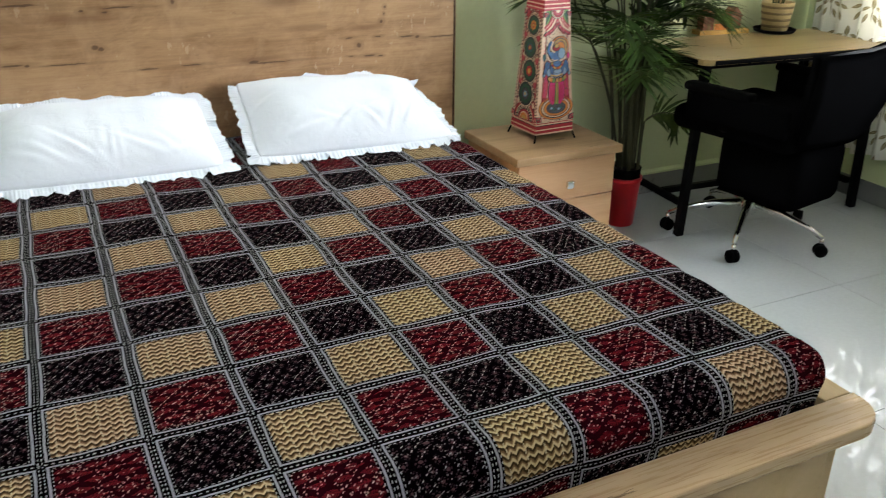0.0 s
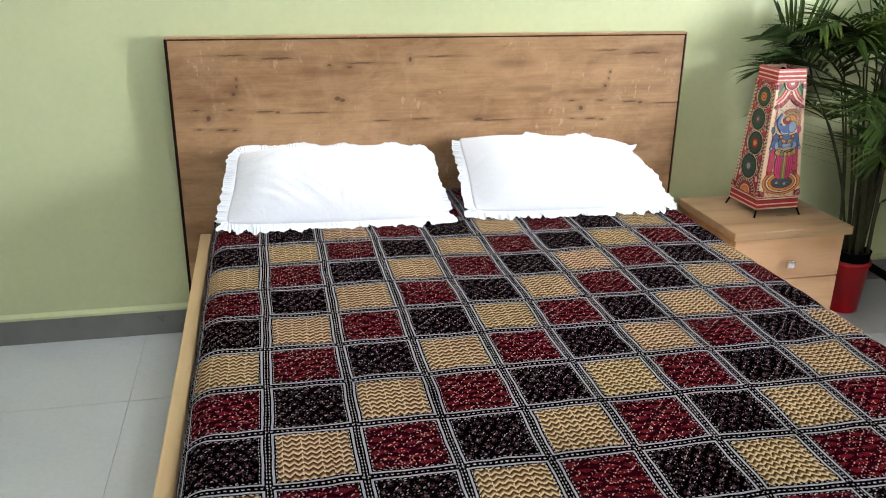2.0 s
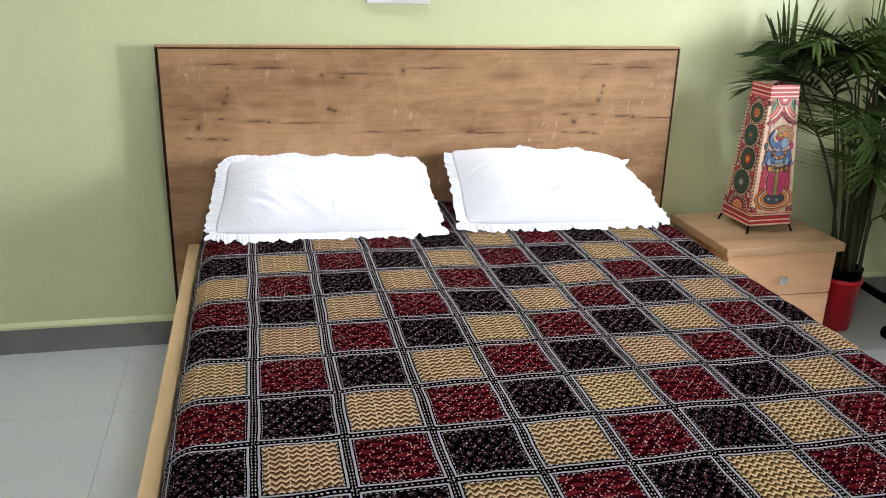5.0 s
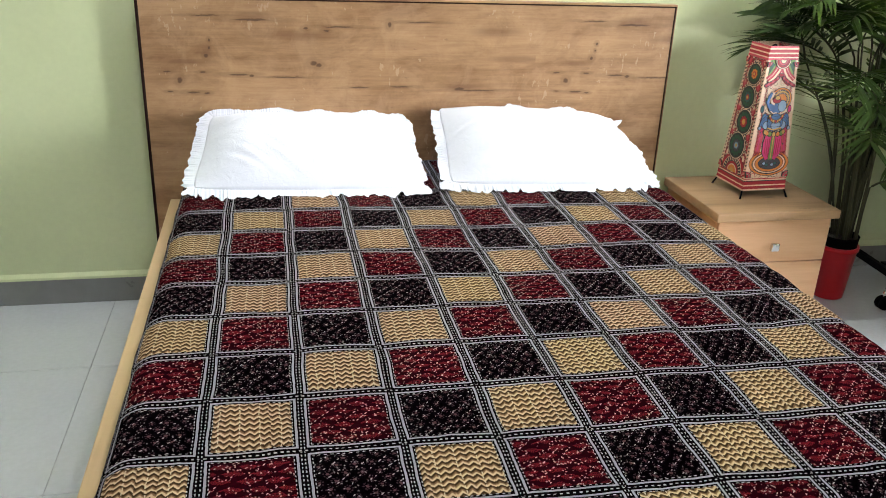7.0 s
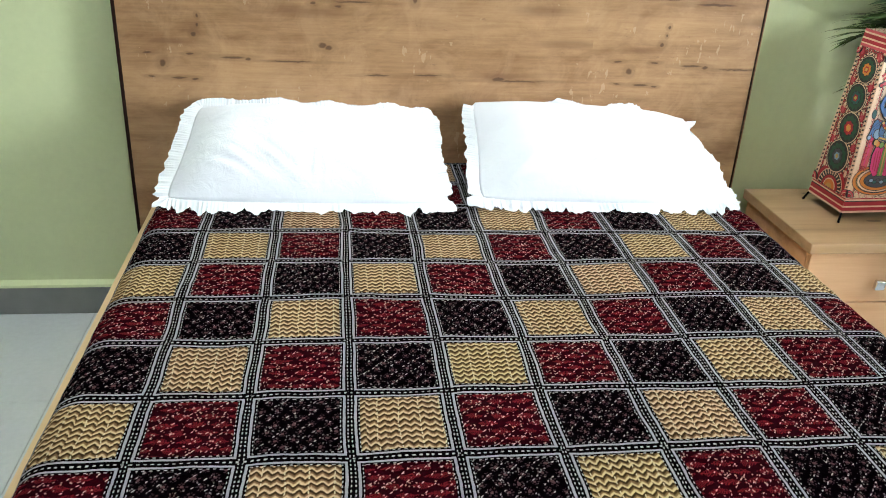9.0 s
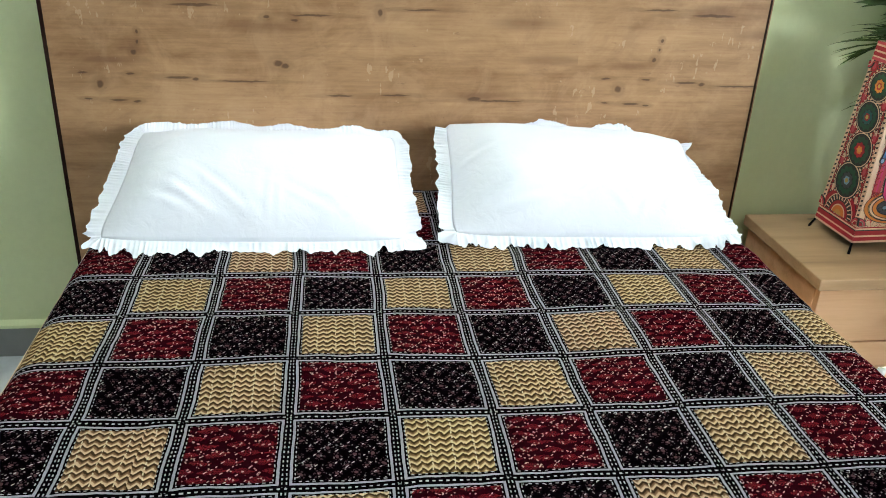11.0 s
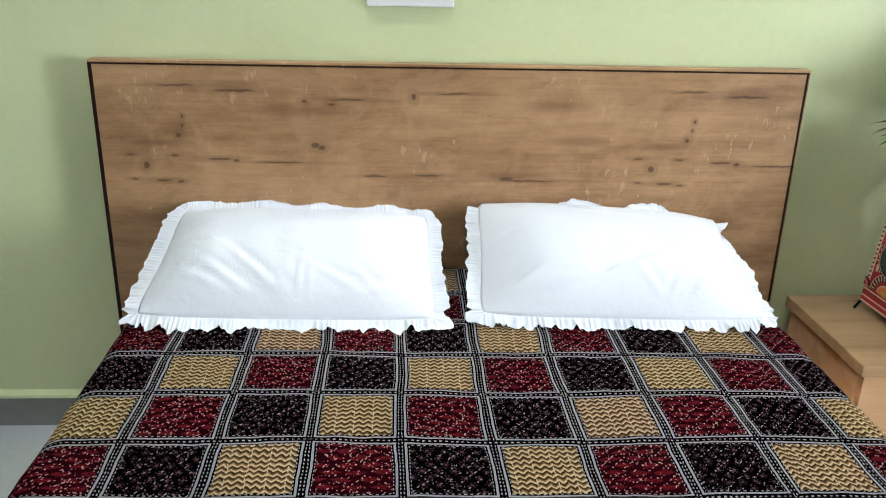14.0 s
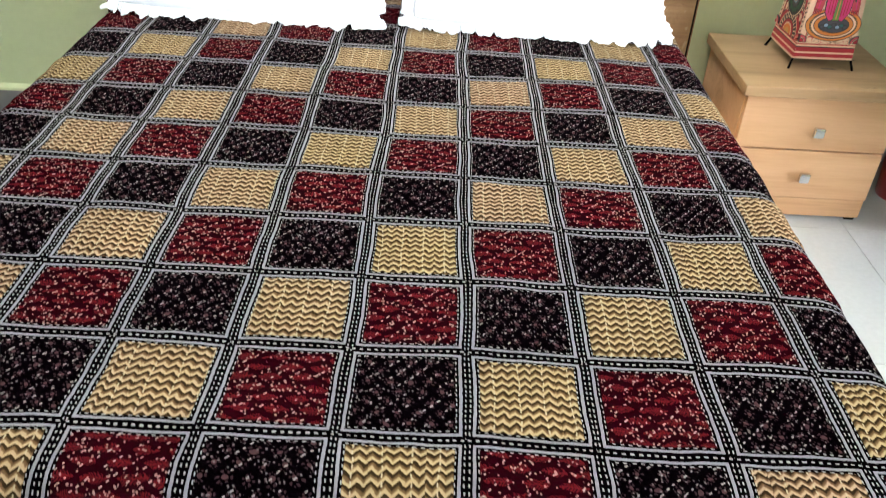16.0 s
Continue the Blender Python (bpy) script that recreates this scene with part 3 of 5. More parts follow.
floor = solid("floor", box(XL - 0.15, XR + 0.15, YF - 0.15, YB + 0.15, -0.12, -0.004, 0), GROUT, "floor of large glossy grey-beige vitrified tiles")
solid("ceiling", box(XL - 0.15, XR + 0.15, YF - 0.15, YB + 0.15, H, H + 0.12, 0), CEIL, "plain white painted ceiling")
solid("wall_head", box(XL, XR, YB, YB + 0.15, 0.0, H, 0), WALL, "pale green painted wall behind the bed")
solid("wall_left", box(XL - 0.15, XL, YF, YB, 0.0, H, 0), PALE_GREY, "plain grey painted side wall")
solid("wall_rear", box(XL, XR, YF - 0.15, YF, 0, H, 0), PALE_GREY, "plain grey painted rear wall")
bm = bmesh.new()
box(XR, XR + 0.15, YF, WIN[0], 0, H, 0, bm=bm)
box(XR, XR + 0.15, WIN[1], YB, 0, H, 0, bm=bm)
box(XR, XR + 0.15, WIN[0], WIN[1], 0, WIN[2], 0, bm=bm)
box(XR, XR + 0.15, WIN[0], WIN[1], WIN[3], H, 0, bm=bm)
solid("wall_right", bm, WALL, "pale green painted wall with a window opening")

win = tagged(thing("window_1", "white framed window in the side wall", "window"), kind="structure")
for name, b in (("sill", (XR - 0.02, XR + 0.10, WIN[0] - 0.03, WIN[1] + 0.03, WIN[2] - 0.03, WIN[2] - 0.001)),
                ("window_frame", (XR + 0.06, XR + 0.10, WIN[0], WIN[0] + 0.05, WIN[2], WIN[3])),
                ("window_frame", (XR + 0.06, XR + 0.10, WIN[1] - 0.05, WIN[1], WIN[2], WIN[3])),
                ("window_frame", (XR + 0.06, XR + 0.10, -1.30, -1.25, WIN[2], WIN[3])),
                ("window_frame", (XR + 0.06, XR + 0.10, WIN[0], WIN[1], WIN[3] - 0.05, WIN[3]))):
    part(name, box(*b, 0.003), WHITE, win)
# Unseen bars and posts, added to split the window's glare on the floor.
for k in range(10):
    z = WIN[2] + 0.107 * (k + 1)
    part("glare_break_bar", tube([(XR + 0.11, WIN[0], z), (XR + 0.11, WIN[1], z)], 0.007, 8), WHITE, win, "slim white bar added to break up window glare", True)
for k in range(5):
    y = WIN[0] + 0.36 * (k + 0.5)
    part("glare_break_post", box(XR + 0.118, XR + 0.124, y - 0.012, y + 0.012, WIN[2], WIN[3], 0.002), WHITE, win)

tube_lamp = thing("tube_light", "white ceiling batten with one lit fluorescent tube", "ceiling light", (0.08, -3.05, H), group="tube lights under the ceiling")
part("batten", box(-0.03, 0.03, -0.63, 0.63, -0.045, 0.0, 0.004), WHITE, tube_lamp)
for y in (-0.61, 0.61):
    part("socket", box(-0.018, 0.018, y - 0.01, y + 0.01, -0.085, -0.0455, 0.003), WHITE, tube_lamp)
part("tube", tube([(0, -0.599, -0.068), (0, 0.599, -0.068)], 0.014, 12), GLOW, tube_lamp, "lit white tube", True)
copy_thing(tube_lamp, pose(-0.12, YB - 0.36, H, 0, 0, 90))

solid("baseboard_head", box(XL, XR, YB - 0.012, YB + 0.01, 0, 0.098, 0.002), SKIRT, "grey tiled skirting along the head wall")
solid("baseboard_right", box(XR - 0.012, XR + 0.01, YF, YB - 0.013, 0, 0.098, 0.002), SKIRT, "grey tiled skirting along the side wall")
bm = bmesh.new()
for x in (XL, XR):
    for y, z in ((YB - 0.018, 0.099), (YB - 0.017, 0.108), (YB + 0.004, 0.122), (YB + 0.004, 0.099)):
        bm.verts.new((x, y, z))
bm.verts.ensure_lookup_table()
for k in range(4):
    bm.faces.new([bm.verts[i] for i in (k, (k + 1) % 4, 4 + (k + 1) % 4, 4 + k)])
solid("trim_head", bm, WALL, "pale green sloped plaster lip above the skirting")

# ---- bed ----
bed = thing("bed", "low double bed in sanded oak laminate with a tall flat headboard", "bed")
part("headboard", box(-0.951, 0.951, 0.0, 0.040, 0.06, 1.115, 0.002), OAK, bed, "oak laminate headboard with dark knots")
part("edge_inlay", box(-0.9515, -0.9415, -0.0012, 0.002, 0.06, 1.1085, 0.0004), BAND, bed, "dark brown edge line")
part("edge_inlay", box(0.9405, 0.9465, -0.0012, 0.002, 0.06, 1.1085, 0.0004), BAND, bed, "dark brown edge line")
part("edge_inlay", box(-0.941, 0.940, -0.0012, 0.002, 1.1035, 1.1085, 0.0004), BAND, bed, "dark brown edge line")
RT = 0.415
part("side_rail", box(-0.892, -0.852, -2.02, -0.002, 0.06, RT, 0.004), OAK_RAIL, bed)
part("side_rail", box(0.826, 0.902, -2.0205, -0.002, 0.06, RT, 0.003), OAK_RAIL, bed)
part("platform", box(-0.851, 0.8255, -2.02, -0.004, 0.20, 0.30, 0.004), OAK_RAIL, bed)


def foot_plank():
    """Flat plank with rounded outer corners across the foot of the bed."""
    bm = bmesh.new()
    x0, x1, y0, y1, r = -0.905, 0.909, -2.120, -2.021, 0.078
    pts = [(x0, y1), (x1, y1)]
    pts += [(x1 - r + r * math.cos(a), y0 + r - r * math.sin(a)) for a in [math.pi / 2 * k / 6 for k in range(7)]]
    pts += [(x0 + r - r * math.sin(a), y0 + r - r * math.cos(a)) for a in [math.pi / 2 * k / 6 for k in range(7)]]
    f = bm.faces.new([bm.verts.new((x, y, RT - 0.035)) for x, y in pts])
    ext = bmesh.ops.extrude_face_region(bm, geom=[f])
    bmesh.ops.translate(bm, verts=[v for v in ext["geom"] if isinstance(v, bmesh.types.BMVert)], vec=(0, 0, 0.035))
    edges = [e for e in bm.edges if abs(e.verts[0].co.z - e.verts[1].co.z) < 1e-5]
    bmesh.ops.bevel(bm, geom=edges, offset=0.004, segments=2, affect='EDGES', profile=0.5)
    return bm


part("foot_plank", foot_plank(), OAK_FOOT, bed, "oak plank with rounded corners")
part("foot_panel", box(-0.80, 0.764, -2.098, -2.06, 0.0, RT - 0.036, 0.002), OAK_RAIL, bed)
for x in (-0.90, 0.86):
    part("foot", box(x, x + 0.04, -0.10, -0.05, 0.0, 0.06, 0.003), OAK_RAIL, bed)


def sheet_z(x, y):
    """Height of the made bed's top at a place."""
    n1 = noise.noise(Vector((x * 2.3, y * 2.1, 0.3)))
    n2 = noise.noise(Vector((x * 11, y * 13, 4.1)))
    n3 = noise.noise(Vector((x * 31, y * 27, 9.2)))
    return 0.544 - 0.009 * x + 0.005 * n1 + 0.0030 * n2 + 0.0017 * n3


R = 0.065
EX0, EX1, EY0, EY1 = -0.830 + R, 0.838 - R, -2.030 + R, -0.006
OVER = R * 1.571 + 0.105


def wander(u, v):
    """How far the hand-made grid strays from true."""
    return (0.006 * noise.noise(Vector((u * 3.1, v * 3.4, 7.0))) + 0.0030 * noise.noise(Vector((u * 10, v * 10, 1.5))),
            0.006 * noise.noise(Vector((u * 3.3, v * 3.0, 2.0))) + 0.0030 * noise.noise(Vector((u * 10, v * 10, 5.5))))


def drape(u, v, lift=0.0):
    """A place on the bedspread: flat on top, rolled over three edges of the mattress and tucked into the frame."""
    cx, cy = min(max(u, EX0), EX1), max(v, EY0)
    a, b = u - cx, v - cy
    s = math.hypot(a, b)
    if s == 0:
        return Vector((u, v, sheet_z(u, v) + lift))
    ang = min(s / R, math.pi / 2)
    down = R * (1 - math.cos(ang)) + max(0, s - R * math.pi / 2)
    ext = R * math.sin(ang) + 0.004 * noise.noise(Vector((u * 9, v * 9, 1.0))) * min(1, down / 0.05) + lift * math.sin(ang) - 0.16 * max(0, down - R)
    x, y = cx + a / s * ext, cy + b / s * ext
    return Vector((x, y, sheet_z(x, y) - min(down, 0.150) + lift * math.cos(ang)))


def cloth_mesh(name, us, vs, mat, lift, raw):
    """A piece of the bedspread. raw: us and vs are places on the cloth; otherwise they count along the hand-made grid."""
    verts, uv, faces = [], [], []
    for j, v in enumerate(vs):
        for i, u in enumerate(us):
            du, dv = wander(u, v)
            rim = i in (0, len(us) - 1) or j in (0, len(vs) - 1)
            if raw:
                verts.append(drape(u, v, lift))
                uv.append((u + du, v + dv))
            else:
                verts.append(drape(u - du, v - dv, 0.0004 if rim else lift))
                uv.append((u, v))
    w = len(us)
    for j in range(len(vs) - 1):
        for i in range(w - 1):
            faces.append((j * w + i, j * w + i + 1, (j + 1) * w + i + 1, (j + 1) * w + i))
    me = bpy.data.meshes.new(name)
    me.from_pydata(verts, [], faces)
    layer = me.uv_layers.new(name="cloth")
    for loop in me.loops:
        layer.data[loop.index].uv = uv[loop.vertex_index]
    me.materials.append(mat)
    for p in me.polygons:
        p.use_smooth = True
    return me


U0, U1, V0, V1 = EX0 - OVER, EX1 + OVER, EY0 - OVER, EY1
spread = tagged(new("bedspread"), "quilted patchwork bedspread in cream zigzag, maroon and black squares", "bedspread")
ground = new("ground_cloth", cloth_mesh("ground_cloth", np.linspace(U0, U1, 170), np.linspace(V0, V1, 186), GROUND, 0.0, True))
ground.parent = spread
tagged(ground, "black cotton with grey frames and running stitches")
PW, PH, INS = 0.171, 0.1735, 0.0168
for c in range(-1, 11):
    for r in range(-1, 13):
        a, b = max(-0.833 + PW * c + INS, U0), min(-0.833 + PW * (c + 1) - INS, U1)
        hi, lo = min(-0.18 - PH * r - INS, V1), max(-0.18 - PH * (r + 1) + INS, V0)
        if b - a < 0.01 or hi - lo < 0.01:
            continue
        k = (c + r) % 3
        ob = new("patch", cloth_mesh("patch", np.linspace(a, b, 12), np.linspace(lo, hi, 12), PATCHES[k], 0.0016, False))
        ob.parent = spread
        tagged(ob, ("cream zigzag cotton square", "maroon leaf-printed cotton square", "black flower-printed cotton square")[k])
tagged(new("mattress", ring_mesh("mattress", box(-0.815, 0.812, -2.00, -0.012, 0.302, 0.528, 0.055, 4), COTTON, True)), "thick mattress under a patchwork bedspread", "mattress")


def pillow(name, label, m, wide, deep, thick, seed, tuck=(0.0, 0.0), lean=(0.0, 0.0), sag=0.0, hem=1.0, crest=1.0, notch=0.0, twist=0.0, pinch=0.035):
    """A stuffed pillow in a cotton slip with a gathered frill on all sides. tuck: how far the top frill folds back on its left and right half. lean: how far the two short sides slant; sag: the drop of the far upper corner; hem, crest: the width of the lower and of the upper frill; notch: where the frill of the far side is caught under; twist: how far the far upper corner sinks; pinch: how far the far side is drawn in."""
    rnd = random.Random(seed)
    ob = new(name)
    ob.matrix_world = m
    tagged(ob, label, "pillow", "pillows on the bed")
    nx, ny = 96, 56

    def edge(s, t):
        pin = 1 - (pinch if s > 0 else 0.035) * (1 - t * t) * abs(s) ** 3
        pin2 = 1 + (0.025 if t < 0 else 0.01) * (1 - s * s) * abs(t) ** 3
        cut = 1 - 0.045 * (s * t) ** 6
        x = s * wide / 2 * pin * cut + lean[0] * t * (1 - s) / 2 - lean[1] * t * (1 + s) / 2
        return x, t * deep / 2 * pin2 * cut - sag * (1 + s) * (1 + t) / 4

    back = m.inverted()

    def rest(x, y, z):
        """The place itself, or where the headboard and the bedspread stop it."""
        p = m @ Vector((x, y, z))
        p.y = min(p.y, -0.004)
        p.z = max(p.z, sheet_z(p.x, p.y) + 0.005)
        return back @ p

    bm = bmesh.new()
    grids = []
    for side in (1, -1):
        rows = []
        for j in range(ny + 1):
            row = []
            for i in range(nx + 1):
                s, t = -1 + 2 * i / nx, -1 + 2 * j / ny
                x, y = edge(s, t)
                f = (max(0, 1 - abs(s) ** 4.2) ** 0.95) * (max(0, 1 - abs(t) ** 2.9) ** 0.92)
                z = side * thick * f * (0.62 if side > 0 else 0.38)
                if side > 0:
                    near = (1 - t) / 2
                    fold = noise.noise(Vector((x * 14 + seed, y * 5 + x * 6, seed * 1.3)))
                    fold2 = noise.noise(Vector((x * 5 + seed, y * 9, seed * 2.1)))
                    z += f * (0.006 * fold * (0.2 + near) + 0.010 * fold2)
                    for cx, cy, an, ln, h in creases[seed]:
                        dx, dy = x - cx, y - cy
                        al, ac = dx * math.cos(an) + dy * math.sin(an), -dx * math.sin(an) + dy * math.cos(an)
                        z += 1.5 * f * h * math.exp(-(ac / 0.008) ** 2 - (al / ln) ** 2) - 1.05 * f * h * math.exp(-((ac - 0.015) / 0.011) ** 2 - (al / ln) ** 2)
                row.append(rest(x, y, z - twist * ((1 + s) * (1 + t) / 4) ** 1.5))
            rows.append(row)
        grids.append(rows)
    top = [[bm.verts.new(p) for p in row] for row in grids[0]]
    low = [[top[j][i] if i in (0, nx) or j in (0, ny) else bm.verts.new(grids[1][j][i]) for i in range(nx + 1)] for j in range(ny + 1)]
    for g, flip in ((top, False), (low, True)):
        for j in range(ny):
            for i in range(nx):
                q = (g[j][i], g[j][i + 1], g[j + 1][i + 1], g[j + 1][i])
                bm.faces.new(q[::-1] if flip else q)
    part("slip", bm, COTTON, ob, smooth=True)

    # frill
    bm = bmesh.new()
    loop = []
    step = 0.0021
    for a, b, out in (((-1, -1), (1, -1), (0, -1)), ((1, -1), (1, 1), (1, 0)), ((1, 1), (-1, 1), (0, 1)), ((-1, 1), (-1, -1), (-1, 0))):
        span = wide if out[0] == 0 else deep
        n = int(span / step)
        for k in range(n):
            q = k / n
            s, t = a[0] + (b[0] - a[0]) * q, a[1] + (b[1] - a[1]) * q
            loop.append((s, t, out))
        cs = math.atan2(out[1], out[0])
        for k in range(14):
            ang = cs + math.pi / 2 * k / 14
            loop.append((b[0], b[1], (math.cos(ang), math.sin(ang))))
    rows = []
    ph = 0.0
    for s, t, out in loop:
        x, y = edge(s, t)
        sink = twist * ((1 + s) * (1 + t) / 4) ** 1.5
        along = len(rows) * step
        ph += step / (0.012 if t < -0.9 else 0.0088) * 2 * math.pi * (0.35 + 1.3 * abs(noise.noise(Vector((along * 28, seed, 2.0)))) + 0.7 * rnd.random())
        amp = 0.0030 * (0.35 + 1.9 * abs(noise.noise(Vector((along * 21, seed, 0.5)))))
        amp *= 1.25 if t < -0.9 else 1.0
        flop = 0.012 * noise.noise(Vector((x * 13, y * 13, seed + 8.0)))
        w = 0.036 * (hem if t < -0.9 else crest if t > 0.9 else 1.0) * (1 + 0.16 * noise.noise(Vector((x * 17, y * 17, seed + 3.0))) + 0.22 * noise.noise(Vector((x * 44, y * 44, seed))) + 2.5 * noise.noise(Vector((along * 46, seed, 11.0))) * 0.04)
        if s > 0.9 and notch:
            w *= 0.85 - 0.60 * math.exp(-((t - notch) / 0.14) ** 2) + 0.30 * math.sin(5.2 * t + 2.0)
        ripple = (0.010 if t < -0.9 else 0.0055) * noise.noise(Vector((along * 46, seed, 6.0)))
        if t < -0.9:
            w *= 0.95 + 0.75 * noise.noise(Vector((along * 37, seed, 15.0))) + 0.35 * noise.noise(Vector((along * 90, seed, 17.0)))
        fold, stand = 0.0, 0.0
        if t > 0.9:
            fold = tuck[0]
            for lo, hi in ((-0.40, 0.10), (0.16, 0.62)):
                if tuck[0] > 0 and lo < s < hi:
                    stand = math.sin(math.pi * (s - lo) / (hi - lo)) ** 0.5
                    fold = tuck[0] - 0.9 * stand
        if s > 0.9 and t > 0.1:
            fold = max(fold, tuck[1] * min(1, (t - 0.1) / 0.3))
        row = []
        for r in range(5):
            q = r / 4
            reach = w * q * (1 - 0.75 * fold)
            z = amp * math.sin(ph) * (1.6 * q - 1.1 * q * q) - 0.030 * fold * q + (0.004 + flop + ripple + 0.006 * stand) * q
            if t < -0.9:
                z -= 0.006 * q
            sh = amp * 0.4 * math.cos(ph) * q * (1 - 0.6 * q) + 0.6 * ripple * q
            row.append(bm.verts.new(rest(x + out[0] * reach - out[1] * sh, y + out[1] * reach + out[0] * sh, z - sink)))
        rows.append(row)
    for k in range(len(rows)):
        a, b = rows[k], rows[(k + 1) % len(rows)]
        for r in range(4):
            bm.faces.new((a[r], b[r], b[r + 1], a[r + 1]))
    part("frill", bm, COTTON, ob, "gathered white cotton frill", smooth=True)
    return ob


creases = {
    1: [(-0.085, -0.105, -0.72, 0.085, 0.0050), (-0.155, -0.120, -0.58, 0.065, 0.0045), (-0.205, -0.128, -0.45, 0.050, 0.0035), (0.020, -0.100, 1.52, 0.050, 0.0038), (0.040, -0.105, 1.60, 0.045, 0.0035), (0.105, -0.118, -0.50, 0.070, 0.0042), (0.185, -0.128, -0.75, 0.045, 0.0040), (0.225, -0.140, 0.20, 0.060, 0.0038), (0.285, -0.120, -0.40, 0.040, 0.0035), (-0.020, -0.140, -0.95, 0.030, 0.0032), (0.02, 0.12, 0.1, 0.12, 0.0025), (-0.20, 0.10, 0.5, 0.06, 0.0025)],
    2: [(-0.045, -0.125, 0.70, 0.060, 0.0042), (0.060, -0.125, -0.85, 0.045, 0.0045), (0.030, -0.090, 0.35, 0.075, 0.0038), (-0.16, -0.135, 0.20, 0.080, 0.0042), (-0.085, -0.110, -0.30, 0.050, 0.0035), (0.135, -0.130, 1.10, 0.045, 0.0038), (-0.285, 0.02, 0.40, 0.045, 0.0035), (0.205, -0.115, 0.95, 0.055, 0.0038), (-0.235, -0.120, 0.60, 0.045, 0.0035), (0.285, 0.07, 0.9, 0.05, 0.0030), (-0.02, 0.11, -0.2, 0.10, 0.0025)],
}
pillow("pillow", "white cotton pillow with a frilled border leaning on the headboard", pose(-0.412, -0.204, 0.641, 22.5, 1.3, 0.8), 0.700, 0.388, 0.145, 1, (0.0, 0.0), (0.024, 0.004), 0.0, 1.15, 0.85)
pillow("pillow", "white cotton pillow with its upper frill folded back against the headboard", pose(0.405, -0.192, 0.650, 26.5, 0.8, -0.8), 0.712, 0.398, 0.145, 2, (0.95, 0.10), (0.006, 0.020), 0.016, 1.0, 0.85, 0.62, 0.026, 0.085)

# ---- nightstand ----
ns = thing("nightstand", "oak laminate bedside cabinet with two drawers", "nightstand")
part("top", box(1.012, 1.502, -0.412, 0.030, 0.412, 0.445, 0.003), OAK_TOP, ns)
part("carcass", box(1.030, 1.486, -0.372, 0.025, 0.075, 0.4115, 0.002), OAK_NS, ns)
part("plinth", box(1.033, 1.483, -0.387, 0.020, 0.012, 0.0745, 0.002), OAK_NS, ns)
for x in (1.040, 1.446):
    for y in (-0.380, -0.020):
        part("foot", box(x, x + 0.03, y, y + 0.03, 0.0, 0.0118, 0.001), BLACK, ns, "low black foot")


def knob():
    bm = box(-0.016, 0.016, -0.026, -0.010, -0.016, 0.016, 0.005, 3)
    lathe([(0.006, 0), (0.006, 0.012)], 12, bm, pose(0, 0, 0, 90, 0, 0))
    return bm


for z0, z1, kz in ((0.243, 0.409, 0.298), (0.078, 0.238, 0.146)):
    d = part("drawer_front", box(1.032, 1.484, -0.392, -0.3725, z0, z1, 0.002), OAK_NS, ns)
    k = part("knob", knob(), CHROME, d, "square chrome knob", True)
    k.location = (1.262, -0.392, kz + 0.010)

# ---- painted lamp ----
CREAM = plain("lamp_cream", (0.72, 0.50, 0.34), 0.5, 0, 0.15, 30)
PINK = plain("lamp_pink", (0.50, 0.055, 0.075), 0.5, 0, 0.15, 30)
CRIMSON = plain("lamp_crimson", (0.34, 0.005, 0.016), 0.5, 0, 0.2, 30)
INK = plain("lamp_ink", (0.02, 0.02, 0.02), 0.5)
BLUE = plain("lamp_blue", (0.045, 0.125, 0.290), 0.5, 0, 0.3, 30)
TEAL = plain("lamp_teal", (0.02, 0.09, 0.09), 0.5, 0, 0.3, 30)
GREEN = plain("lamp_green", (0.14, 0.24, 0.05), 0.5, 0, 0.2, 30)
ORANGE = plain("lamp_orange", (0.62, 0.20, 0.03), 0.5, 0, 0.2, 30)
OCHRE = plain("lamp_ochre", (0.52, 0.30, 0.07), 0.5, 0, 0.2, 30)
MAGENTA = plain("lamp_magenta", (0.60, 0.03, 0.16), 0.5, 0, 0.15, 30)
FOREST = plain("lamp_dark_green", (0.016, 0.070, 0.034), 0.5, 0, 0.3, 30)
SLATE = plain("lamp_slate", (0.055, 0.050, 0.062), 0.5, 0, 0.3, 30)
PALE = plain("lamp_pale_blue", (0.20, 0.30, 0.42), 0.5, 0, 0.2, 30)
SCROLL = lamp_skin("lamp_scroll_ornament", 62.0, [(0.0, (0.34, 0.006, 0.012)), (0.16, (0.010, 0.006, 0.005)), (0.40, (0.70, 0.50, 0.36)), (0.58, (0.010, 0.006, 0.005)), (0.84, (0.36, 0.012, 0.016))])
FACE = lamp_skin("lamp_face_ornament", 34.0, [(0.0, (0.64, 0.46, 0.31)), (0.50, (0.66, 0.50, 0.35)), (0.60, (0.45, 0.05, 0.05)), (0.68, (0.64, 0.46, 0.32)), (0.93, (0.05, 0.03, 0.025))])

lamp = thing("table_lamp", "tapered four-sided lamp of painted hide in red and cream", "table lamp", (1.274, -0.157, 0.445), 2.5)
Z0, Z1, B0, B1 = 0.030, 0.558, 0.091, 0.058


def face_pose(side):
    """A frame on one side of the shade: x across, y up the slope from its foot, z outwards."""
    lean = math.degrees(math.atan2(B0 - B1, Z1 - Z0))
    return pose(0, 0, 0, 0, 0, 90 * side) @ pose(0, -B0, Z0, 90 - lean, 0, 0)


SL = math.hypot(Z1 - Z0, B0 - B1)


def half(y):
    return B0 + (B1 - B0) * y / SL


